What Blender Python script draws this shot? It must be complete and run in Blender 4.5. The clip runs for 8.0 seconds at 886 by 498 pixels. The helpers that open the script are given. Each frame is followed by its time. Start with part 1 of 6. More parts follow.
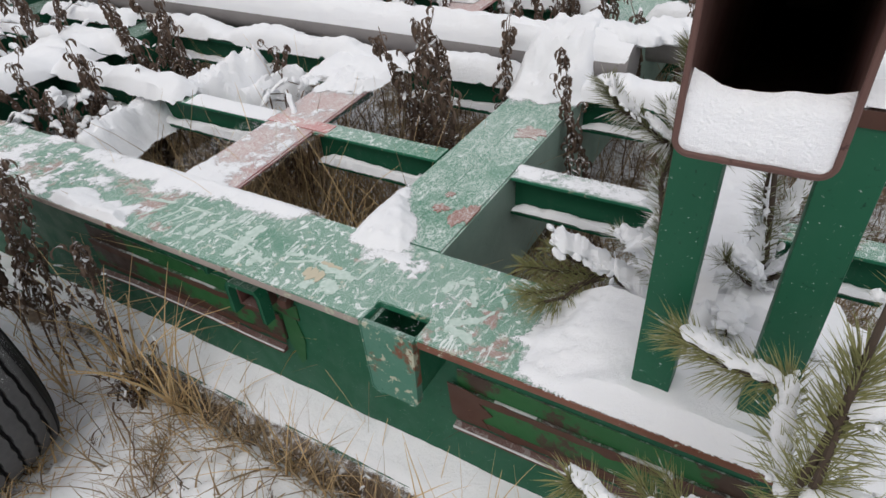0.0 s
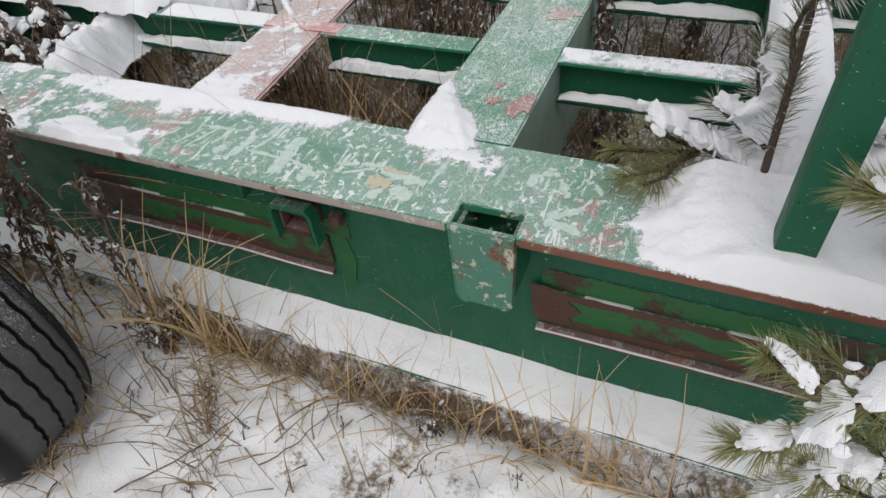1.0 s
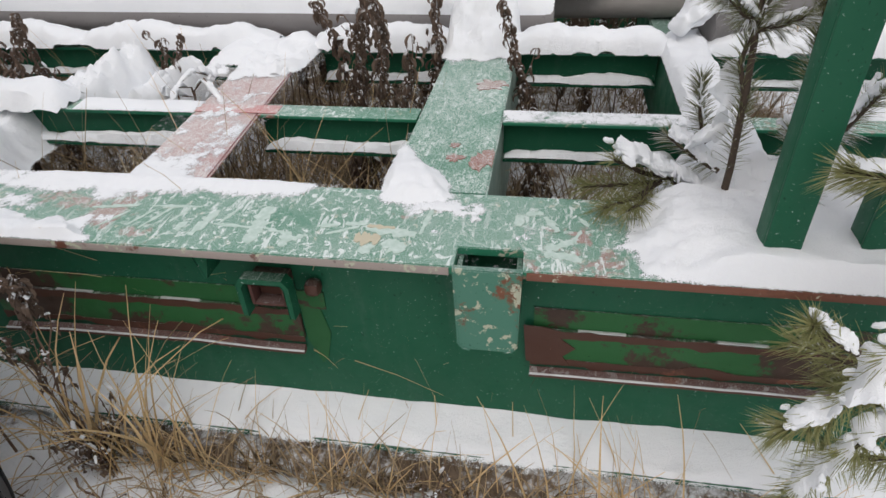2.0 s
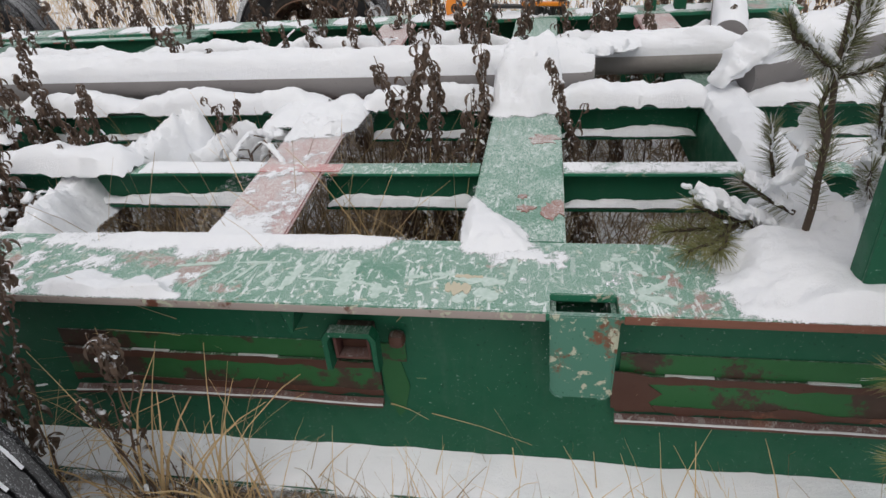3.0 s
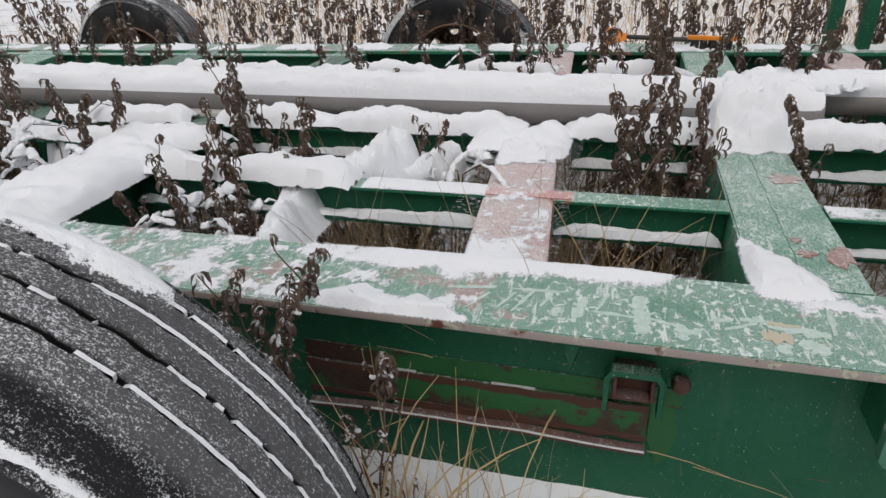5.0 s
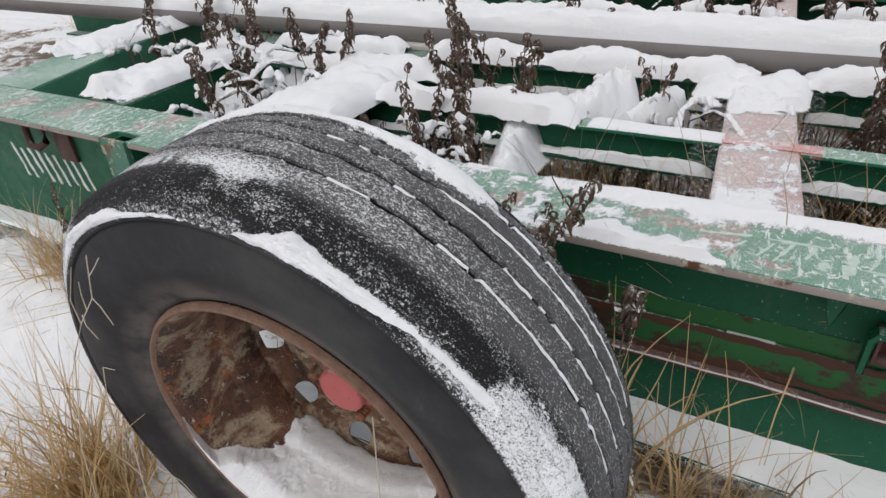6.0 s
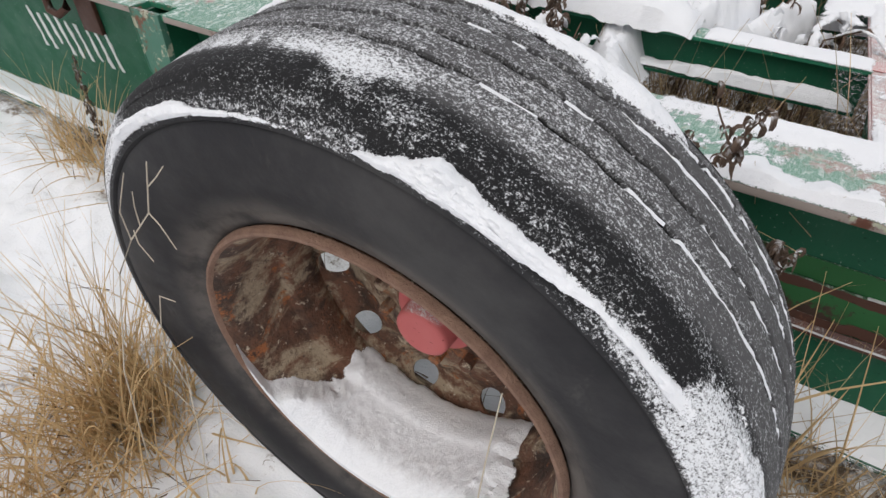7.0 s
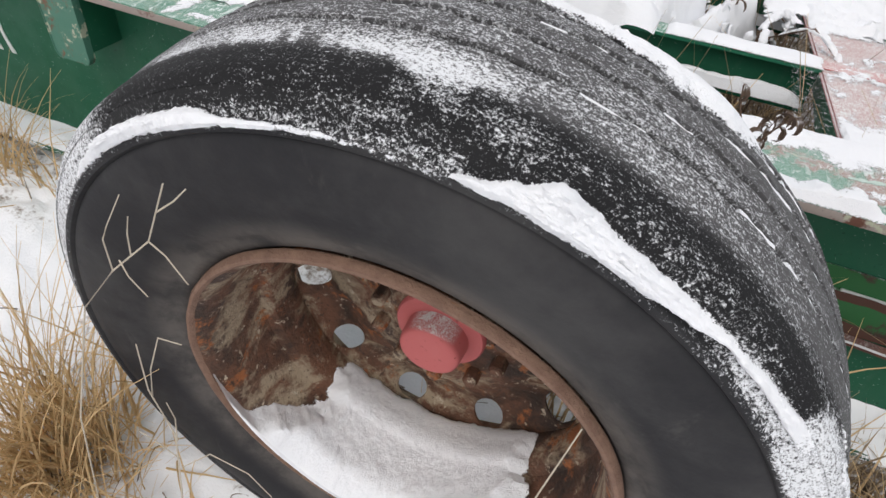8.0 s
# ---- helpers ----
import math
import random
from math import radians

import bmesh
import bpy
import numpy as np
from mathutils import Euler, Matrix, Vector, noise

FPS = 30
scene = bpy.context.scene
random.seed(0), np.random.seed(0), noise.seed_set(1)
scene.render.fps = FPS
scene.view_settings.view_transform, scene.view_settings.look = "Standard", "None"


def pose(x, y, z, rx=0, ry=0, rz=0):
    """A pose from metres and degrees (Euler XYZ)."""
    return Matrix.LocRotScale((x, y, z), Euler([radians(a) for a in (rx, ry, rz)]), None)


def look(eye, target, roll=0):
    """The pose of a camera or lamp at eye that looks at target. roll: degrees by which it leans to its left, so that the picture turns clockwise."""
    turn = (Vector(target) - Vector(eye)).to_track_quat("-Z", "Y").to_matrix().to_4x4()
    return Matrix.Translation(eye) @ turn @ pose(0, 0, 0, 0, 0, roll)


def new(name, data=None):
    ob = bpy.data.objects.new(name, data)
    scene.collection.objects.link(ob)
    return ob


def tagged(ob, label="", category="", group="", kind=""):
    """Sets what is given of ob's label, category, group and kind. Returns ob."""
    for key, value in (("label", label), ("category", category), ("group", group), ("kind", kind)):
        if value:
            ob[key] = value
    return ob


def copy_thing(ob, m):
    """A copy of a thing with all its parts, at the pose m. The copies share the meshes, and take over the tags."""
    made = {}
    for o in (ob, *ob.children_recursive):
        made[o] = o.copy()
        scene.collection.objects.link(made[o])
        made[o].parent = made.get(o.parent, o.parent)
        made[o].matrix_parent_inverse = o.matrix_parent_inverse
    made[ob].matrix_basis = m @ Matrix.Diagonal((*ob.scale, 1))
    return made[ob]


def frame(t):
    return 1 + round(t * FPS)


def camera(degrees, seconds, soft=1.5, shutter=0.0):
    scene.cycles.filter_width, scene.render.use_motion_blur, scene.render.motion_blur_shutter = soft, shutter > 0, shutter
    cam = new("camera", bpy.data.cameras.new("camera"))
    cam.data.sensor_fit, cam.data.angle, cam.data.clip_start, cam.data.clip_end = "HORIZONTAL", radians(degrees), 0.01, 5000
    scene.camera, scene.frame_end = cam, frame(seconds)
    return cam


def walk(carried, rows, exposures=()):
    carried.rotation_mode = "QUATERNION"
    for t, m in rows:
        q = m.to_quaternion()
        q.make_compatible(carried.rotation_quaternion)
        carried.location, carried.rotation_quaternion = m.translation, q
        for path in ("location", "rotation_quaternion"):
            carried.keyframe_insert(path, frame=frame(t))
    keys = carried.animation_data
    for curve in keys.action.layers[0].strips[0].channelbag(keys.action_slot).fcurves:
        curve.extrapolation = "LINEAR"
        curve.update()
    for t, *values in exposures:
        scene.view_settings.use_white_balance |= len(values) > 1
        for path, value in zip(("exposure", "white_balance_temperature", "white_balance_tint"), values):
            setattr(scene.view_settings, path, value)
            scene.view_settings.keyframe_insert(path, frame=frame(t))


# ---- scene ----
cam = camera(71.7, 8.0)
PATH = [
    (0, (0.547, -0.59, 1.226), (-0.314, 0.755, 0.023), -4.4),
    (0.2, (0.514, -0.624, 1.214), (-0.116, 0.370, 0.283), -4.6),
    (0.5, (0.45, -0.653, 1.193), (-0.368, 0.632, -0.103), -4.1),
    (1, (0.314, -0.657, 1.152), (-0.336, 0.609, -0.253), -6.7),
    (1.2, (0.293, -0.659, 1.136), (-0.094, 0.269, 0.023), -6.2),
    (1.5, (0.261, -0.68, 1.106), (-0.187, 0.607, -0.357), -5.3),
    (1.7, (0.209, -0.713, 1.087), (-0.128, 0.72, -0.267), -3.7),
    (2.8, (0.008, -0.832, 1.097), (-0.286, 0.868, 0.086), -2.8),
    (3, (-0.013, -0.808, 1.094), (-0.335, 0.881, 0.074), -4.4),
    (3.2, (-0.041, -0.773, 1.094), (-0.313, 0.436, 0.250), -5.6),
    (3.5, (-0.084, -0.733, 1.096), (-0.556, 0.924, 0.081), -4.3),
    (3.8, (-0.115, -0.715, 1.100), (-0.523, 0.512, 0.340), -5.2),
    (4, (-0.139, -0.713, 1.101), (-0.672, 0.936, 0.102), -4.3),
    (4.2, (-0.176, -0.726, 1.101), (-0.669, 0.979, 0.18), -3.0),
    (5.3, (-0.499, -0.899, 1.098), (-1.054, 0.764, 0.136), -3.1),
    (5.5, (-0.53, -0.936, 1.101), (-1.189, 0.665, 0.1), -3.5),
    (5.8, (-0.574, -0.975, 1.107), (-1.180, 0.160, 0.335), -3.8),
    (6, (-0.613, -0.984, 1.108), (-1.49, 0.467, 0.047), -4.2),
    (6.2, (-0.663, -0.977, 1.106), (-1.368, 0.077, 0.305), -3.8),
    (6.5, (-0.743, -0.953, 1.088), (-1.627, 0.423, -0.063), -2.3),
    (7, (-0.834, -0.917, 1.041), (-1.646, 0.36, -0.266), -0.4),
    (7.2, (-0.853, -0.911, 1.041), (-1.437, -0.007, -0.004), -1.0),
    (7.5, (-0.889, -0.908, 1.041), (-1.651, 0.319, -0.343), 0.6),
    (8, (-1.017, -0.924, 1.02), (-1.51, 0.479, -0.317), 6.4),
]
walk(cam, [(t, look(eye, target, roll)) for t, eye, target, roll in PATH],
     exposures=[(0.0, 0.03), (1.0, 0.10), (1.5, 0.12), (3.0, 0.0), (3.5, -0.05), (4.0, -0.06), (5.5, -0.10), (6.0, -0.02), (6.5, 0.0), (7.0, 0.13), (7.5, 0.17), (8.0, 0.26)])


# ---- light: an overcast winter sky with a broad soft sun ----
world = bpy.data.worlds.new("overcast_sky")
scene.world = world
world.use_nodes = True
wn = world.node_tree.nodes
sky = wn.new("ShaderNodeTexSky")
sky.sky_type = "NISHITA"
sky.sun_disc = False
sky.sun_elevation, sky.sun_rotation = radians(50), radians(200)
sky.air_density, sky.dust_density, sky.ozone_density = 1.0, 6.0, 1.0
sky_mix = wn.new("ShaderNodeMix")
sky_mix.data_type = "RGBA"
sky_mix.inputs["Factor"].default_value = 0.75
sky_mix.inputs["B"].default_value = (7.75, 7.7, 7.92, 1)
world.node_tree.links.new(sky.outputs[0], sky_mix.inputs["A"])
world.node_tree.links.new(sky_mix.outputs["Result"], wn["Background"].inputs[0])
wn["Background"].inputs[1].default_value = 0.0965
sun = new("sun", bpy.data.lights.new("sun", "SUN"))
sun.data.energy, sun.data.angle, sun.data.color = 0.9, radians(40), (1.0, 0.98, 0.95)
sun.matrix_world = look((2, -4, 8), (0, 0, 0))
scene.view_settings.exposure = 0.0


# ---- materials ----
class Mat:
    """A small wrapper to write node materials in few lines."""

    def __init__(self, name, rough=0.8, metal=0.0):
        self.m = bpy.data.materials.new(name)
        self.m.use_nodes = True
        self.t = self.m.node_tree
        self.b = self.t.nodes["Principled BSDF"]
        self.b.inputs["Roughness"].default_value = rough
        self.b.inputs["Metallic"].default_value = metal
        self.co = self.t.nodes.new("ShaderNodeTexCoord").outputs["Object"]
        self.geo = self.t.nodes.new("ShaderNodeNewGeometry")

    def link(self, a, b):
        self.t.links.new(a, b)

    def coords(self, scale=(1, 1, 1), rot=(0, 0, 0), world_space=True):
        n = self.t.nodes.new("ShaderNodeMapping")
        n.inputs["Scale"].default_value = scale
        n.inputs["Rotation"].default_value = [radians(a) for a in rot]
        self.link(self.geo.outputs["Position"] if world_space else self.co, n.inputs["Vector"])
        return n.outputs[0]

    def noise(self, scale, detail=4, rough=0.6, stretch=(1, 1, 1), rot=(0, 0, 0), distort=0.0, world_space=True):
        n = self.t.nodes.new("ShaderNodeTexNoise")
        n.inputs["Scale"].default_value, n.inputs["Detail"].default_value = scale, detail
        n.inputs["Roughness"].default_value, n.inputs["Distortion"].default_value = rough, distort
        self.link(self.coords(stretch, rot, world_space), n.inputs["Vector"])
        return n.outputs["Fac"]

    def ramp(self, value, a, b, lo=0.0, hi=1.0):
        n = self.t.nodes.new("ShaderNodeMapRange")
        n.interpolation_type = "SMOOTHSTEP"
        n.inputs["From Min"].default_value, n.inputs["From Max"].default_value = a, b
        n.inputs["To Min"].default_value, n.inputs["To Max"].default_value = lo, hi
        self.link(value, n.inputs["Value"])
        return n.outputs[0]

    def math(self, op, a, b):
        n = self.t.nodes.new("ShaderNodeMath")
        n.operation = op
        for k, v in enumerate((a, b)):
            if isinstance(v, (int, float)):
                n.inputs[k].default_value = v
            else:
                self.link(v, n.inputs[k])
        return n.outputs[0]

    def mix(self, fac, a, b):
        n = self.t.nodes.new("ShaderNodeMix")
        n.data_type = "RGBA"
        for key, v in (("Factor", fac), ("A", a), ("B", b)):
            if isinstance(v, tuple):
                n.inputs[key].default_value = (*v, 1)
            elif isinstance(v, (int, float)):
                n.inputs[key].default_value = v
            else:
                self.link(v, n.inputs[key])
        return n.outputs["Result"]

    def up(self, a=0.6, b=0.9):
        n = self.t.nodes.new("ShaderNodeSeparateXYZ")
        self.link(self.geo.outputs["Normal"], n.inputs[0])
        return self.ramp(n.outputs["Z"], a, b)

    def random(self):
        return self.t.nodes.new("ShaderNodeObjectInfo").outputs["Random"]

    def island(self):
        return self.geo.outputs["Random Per Island"]

    def bump(self, value, strength, distance=0.01):
        n = self.t.nodes.new("ShaderNodeBump")
        n.inputs["Strength"].default_value, n.inputs["Distance"].default_value = strength, distance
        self.link(value, n.inputs["Height"])
        self.link(n.outputs[0], self.b.inputs["Normal"])

    def color(self, c):
        if isinstance(c, tuple):
            self.b.inputs["Base Color"].default_value = (*c, 1)
        else:
            self.link(c, self.b.inputs["Base Color"])
        return self

    def roughness(self, v):
        self.link(v, self.b.inputs["Roughness"])


WHITE = (0.83, 0.85, 0.88)


def snow_material():
    m = Mat("snow", 0.75)
    m.color(m.mix(m.noise(9, 3), (0.84, 0.86, 0.90), (0.91, 0.925, 0.945)))
    m.b.inputs["Specular IOR Level"].default_value = 0.2
    m.bump(m.math("ADD", m.math("MULTIPLY", m.noise(28, 5), 2.0), m.math("ADD", m.noise(110, 4), m.noise(500, 3))), 0.48, 0.006)
    return m.m


def thin_snow_material():
    """Snow that breaks up into grains where the layer runs out; depth is the layer's thickness in metres."""
    m = Mat("powder_snow", 0.75)
    m.color(m.mix(m.noise(9, 3), (0.84, 0.86, 0.90), (0.91, 0.925, 0.945)))
    m.b.inputs["Specular IOR Level"].default_value = 0.2
    m.bump(m.math("ADD", m.math("MULTIPLY", m.noise(28, 5), 2.0), m.math("ADD", m.noise(110, 4), m.noise(500, 3))), 0.48, 0.006)
    layer = m.t.nodes.new("ShaderNodeAttribute")
    layer.attribute_name = "depth"
    grains = m.math("MULTIPLY", m.math("SUBTRACT", m.math("ADD", m.math("MULTIPLY", m.noise(420, 3, 0.7), 0.6), m.math("MULTIPLY", m.noise(70, 5, 0.7), 0.4)), 0.5), 0.020)
    m.link(m.ramp(m.math("ADD", layer.outputs["Fac"], grains), 0.0002, 0.0022), m.b.inputs["Alpha"])
    return m.m


def paint_material(name, base, light, rust=0.55, film=0.0, smear=0.0, chips=0.66, stretch=(1, 1, 1), rust_tone=(0.20, 0.085, 0.055), specks=0.0):
    """Old enamel on steel: two tones, chips, rust stains; frost lies thinly and in smears on what faces up."""
    m = Mat(name, 0.5)
    m.b.inputs["Specular IOR Level"].default_value = 0.25
    c = m.mix(m.noise(2.3, 5), base, light)
    c = m.mix(m.ramp(m.noise(130, 4), 0.64, 0.72), c, tuple(v * 0.55 for v in base))
    rusty = m.mix(m.noise(60, 5), tuple(v * 0.45 for v in rust_tone), rust_tone)
    c = m.mix(m.ramp(m.noise(5.5, 8, 0.72), rust + 0.08, rust + 0.13), c, rusty)
    c = m.mix(m.ramp(m.noise(30, 6, 0.7), chips, chips + 0.04), c, (0.40, 0.41, 0.31))
    if specks:
        runs = m.ramp(m.noise(22, 5, 0.65, (1, 1, 0.12)), 0.54, 0.72, 0.0, 0.55)
        c = m.mix(m.math("MULTIPLY", runs, m.ramp(m.noise(90, 4), 0.4, 0.6, 0.3, 1.0)), c, tuple(v * 0.75 + 0.028 for v in light))
        c = m.mix(m.ramp(m.noise(210, 3, 0.6), 0.685, 0.715, 0.0, specks), c, (0.50, 0.55, 0.52))
    if film or smear:
        fine = m.math("MULTIPLY", m.ramp(m.noise(480, 3, 0.7, stretch), 0.46, 0.58, film * 0.25, min(0.9, film * 2.2)), m.ramp(m.noise(7, 4), 0.30, 0.60, 0.55, 1.15))
        rubs = m.ramp(m.noise(58, 8, 0.70, stretch, distort=0.7), 0.575 - smear * 0.05, 0.605 - smear * 0.05)
        streak = m.ramp(m.noise(46, 6, 0.68, (1.6, 0.30, 1), rot=(0, 0, 12), distort=0.3), 0.600 - smear * 0.05, 0.63 - smear * 0.05)
        blot = m.math("MULTIPLY", m.math("MAXIMUM", rubs, streak), m.ramp(m.noise(3.6, 4), 0.36, 0.55, 0.35, 1.0))
        wide = m.ramp(m.noise(2.1, 5, 0.6), 0.5, 0.72, 0.0, smear)
        f = m.math("MULTIPLY", m.up(), m.math("MINIMUM", m.math("ADD", fine, m.math("ADD", m.math("MULTIPLY", blot, min(0.85, smear * 1.7)), m.math("MULTIPLY", wide, 0.35))), 0.95))
        c = m.mix(f, c, (0.74, 0.79, 0.78))
    m.color(c)
    m.roughness(m.ramp(m.noise(14, 4), 0.3, 0.7, 0.42, 0.65))
    m.bump(m.math("ADD", m.noise(35, 6, 0.7), m.math("MULTIPLY", m.noise(5, 3), 2)), 0.12, 0.004)
    return m.m


SNOW, POWDER = snow_material(), thin_snow_material()
GREEN = paint_material("green_enamel", (0.009, 0.082, 0.042), (0.013, 0.104, 0.054), 0.66, 0.15, 0.2, 0.70, specks=0.8)
GREEN_TOP = paint_material("worn_green_enamel", (0.018, 0.165, 0.088), (0.040, 0.22, 0.13), 0.475, 0.27, 0.46, 0.60, (1.2, 1, 1), (0.36, 0.17, 0.13))
GREEN_BOX = paint_material("frosted_green_enamel", (0.030, 0.18, 0.10), (0.075, 0.25, 0.165), 0.57, 0.34, 0.24, 0.67, (1, 0.7, 1), (0.36, 0.15, 0.11))
GREEN_OLD = paint_material("older_green_enamel", (0.013, 0.090, 0.026), (0.032, 0.125, 0.042), 0.40, 0.1, 0.3, 0.70, rust_tone=(0.075, 0.046, 0.034))
OLIVE = paint_material("olive_green_enamel", (0.010, 0.085, 0.030), (0.040, 0.125, 0.042), 0.60, 0.0, 0.0, 0.72)
POCKET = paint_material("scraped_green_enamel", (0.035, 0.15, 0.10), (0.09, 0.20, 0.15), 0.47, 0.1, 0.3, 0.545, (1, 1, 3), (0.22, 0.09, 0.05))
PINK = paint_material("faded_red_paint", (0.42, 0.13, 0.125), (0.42, 0.25, 0.24), 0.62, 0.66, 0.20, 0.68, rust_tone=(0.24, 0.15, 0.135))
RUST = paint_material("rusted_steel", (0.055, 0.024, 0.017), (0.095, 0.046, 0.032), 0.5, 0.05, 0.2, 0.8)
LIP = paint_material("frosted_rust", (0.075, 0.032, 0.027), (0.115, 0.055, 0.046), 0.5, 0.05, 0.14, 0.8)
RED_MARK = paint_material("red_marking_paint", (0.52, 0.10, 0.10), (0.50, 0.17, 0.16), 0.62, 0.40, 0.45, 0.68)
RED_RUST = paint_material("red_bare_rust", (0.26, 0.085, 0.062), (0.30, 0.15, 0.12), 0.60, 0.30, 0.30, 0.64)
EDGE = paint_material("pale_worn_edge", (0.24, 0.19, 0.165), (0.36, 0.32, 0.295), 0.47, 0.0, 0.0, 0.6, rust_tone=(0.17, 0.07, 0.045))
EDGE_RUST = paint_material("rusty_worn_edge", (0.13, 0.05, 0.032), (0.20, 0.09, 0.06), 0.5, 0.0, 0.0, 0.62)
GREY = paint_material("grey_pipe_steel", (0.17, 0.16, 0.16), (0.26, 0.245, 0.24), 0.58, 0.1, 0.3, 0.7)



def plain(name, a, b, rough=0.8, scale=30, bump=0.3):
    m = Mat(name, rough)
    m.color(m.mix(m.noise(scale, 5), a, b))
    m.bump(m.noise(scale * 5, 4), bump, 0.003)
    return m.m


FROSTED = plain("frosted_steel", (0.50, 0.52, 0.52), (0.70, 0.72, 0.73), 0.8, 60)


def blade_material(name, a, b, c, frost=0.0):
    m = Mat(name, 0.75)
    col = m.mix(m.noise(60, 3), m.mix(m.island(), a, b), c)
    if frost:
        col = m.mix(m.math("MULTIPLY", m.up(0.35, 0.8), m.ramp(m.noise(55, 4), 0.62 - frost, 0.74 - frost)), col, WHITE)
    m.color(col)
    m.b.inputs["Specular IOR Level"].default_value = 0.2
    thin = m.t.nodes.new("ShaderNodeBsdfTranslucent")
    m.link(col, thin.inputs["Color"])
    both = m.t.nodes.new("ShaderNodeMixShader")
    both.inputs[0].default_value = 0.30
    m.link(m.b.outputs[0], both.inputs[1])
    m.link(thin.outputs[0], both.inputs[2])
    m.link(both.outputs[0], m.t.nodes["Material Output"].inputs["Surface"])
    return m.m


STRAW = blade_material("dry_straw", (0.86, 0.66, 0.38), (0.52, 0.37, 0.19), (0.70, 0.52, 0.29))
OLD_STRAW = blade_material("weathered_straw", (0.56, 0.43, 0.27), (0.27, 0.20, 0.125), (0.40, 0.30, 0.19))
DEAD_LEAF = blade_material("dead_leaf", (0.085, 0.06, 0.047), (0.25, 0.18, 0.135), (0.14, 0.10, 0.078), 0.20)
THATCH = blade_material("dark_thatch", (0.24, 0.165, 0.09), (0.085, 0.055, 0.032), (0.15, 0.10, 0.06), 0.06)
STEM = plain("dead_stem", (0.10, 0.06, 0.04), (0.20, 0.13, 0.09), 0.8, 60)
NEEDLE = blade_material("pine_needle", (0.20, 0.22, 0.085), (0.44, 0.42, 0.20), (0.29, 0.29, 0.13), 0.06)
BARK = plain("pine_bark", (0.035, 0.026, 0.020), (0.095, 0.066, 0.045), 0.9, 80)
RED_CAP = paint_material("faded_red_cap", (0.46, 0.10, 0.10), (0.56, 0.17, 0.165), 0.60, 0.55, 0.6, 0.70)
ORANGE = plain("orange_plastic", (0.85, 0.27, 0.012), (0.75, 0.22, 0.01), 0.4, 30, 0.05)
BLACK = plain("black_plastic", (0.02, 0.02, 0.02), (0.03, 0.03, 0.03), 0.45, 30, 0.1)


def ground_material():
    m = Mat("snowy_ground", 0.85)
    snow = m.mix(m.noise(9, 3), (0.78, 0.80, 0.84), (0.88, 0.89, 0.90))
    litter = m.mix(m.noise(45, 6, 0.7), (0.065, 0.045, 0.034), (0.30, 0.22, 0.15))
    patch = m.math("ADD", m.math("MULTIPLY", m.noise(1.7, 3), 0.9), m.math("MULTIPLY", m.noise(9, 6, 0.72), 0.7))
    sp = m.t.nodes.new("ShaderNodeSeparateXYZ")
    m.link(m.geo.outputs["Position"], sp.inputs[0])
    # More litter under the frame; at the near rail it also paints in shade.
    bare = m.math("MULTIPLY", m.ramp(sp.outputs["Y"], -0.085, -0.045), m.math("MULTIPLY", m.ramp(sp.outputs["X"], 1.5, 0.9), m.ramp(sp.outputs["Y"], 2.7, 2.2, 0.0, 0.17)))
    patch = m.math("ADD", patch, bare)
    mask = m.ramp(m.math("ADD", patch, m.math("MULTIPLY", m.noise(60, 5, 0.7), 0.5)), 1.13, 1.30)
    m.color(m.mix(mask, snow, litter))
    m.bump(m.math("ADD", m.noise(14, 5), m.math("MULTIPLY", m.noise(160, 4), 0.4)), 0.35, 0.02)
    return m.m


GROUND = ground_material()


# ---- building helpers ----
def mesh_from(name, verts, faces, mat, smooth=True):
    me = bpy.data.meshes.new(name)
    me.from_pydata([tuple(v) for v in verts], [], [tuple(f) for f in faces])
    me.materials.append(mat)
    if smooth:
        me.shade_smooth()
        me.set_sharp_from_angle(angle=radians(40))
    return me


def part(name, bm, material, parent=None, label="", smooth=True):
    """Links a bmesh, a mesh or (verts, faces) as one mesh object under its thing or part."""
    if isinstance(bm, tuple):
        me = mesh_from(name, bm[0], bm[1], material, smooth)
    elif isinstance(bm, bmesh.types.BMesh):
        me = bpy.data.meshes.new(name)
        bmesh.ops.recalc_face_normals(bm, faces=bm.faces)
        bm.to_mesh(me)
        bm.free()
        me.materials.append(material)
        if smooth:
            me.shade_smooth()
            me.set_sharp_from_angle(angle=radians(40))
    else:
        me = bm
    ob = new(name, me)
    ob.parent = parent
    return tagged(ob, label)


def thing(name, label, category, group="", kind="", at=(0, 0, 0)):
    ob = new(name)
    ob.location = at
    return tagged(ob, label, category, group, kind)


def box(bm, x0, x1, y0, y1, z0, z1, bevel=0.002):
    made = bmesh.ops.create_cube(bm, size=1)["verts"]
    for v in made:
        v.co = Vector(((x0 + x1) / 2 + v.co.x * (x1 - x0), (y0 + y1) / 2 + v.co.y * (y1 - y0), (z0 + z1) / 2 + v.co.z * (z1 - z0)))
    if bevel:
        edges = {e for v in made for e in v.link_edges}
        bmesh.ops.bevel(bm, geom=list(edges), offset=bevel, segments=2, affect="EDGES", profile=0.5)
    return bm


def boxes(*rows, bevel=0.002):
    bm = bmesh.new()
    for r in rows:
        box(bm, *r, bevel=bevel)
    return bm


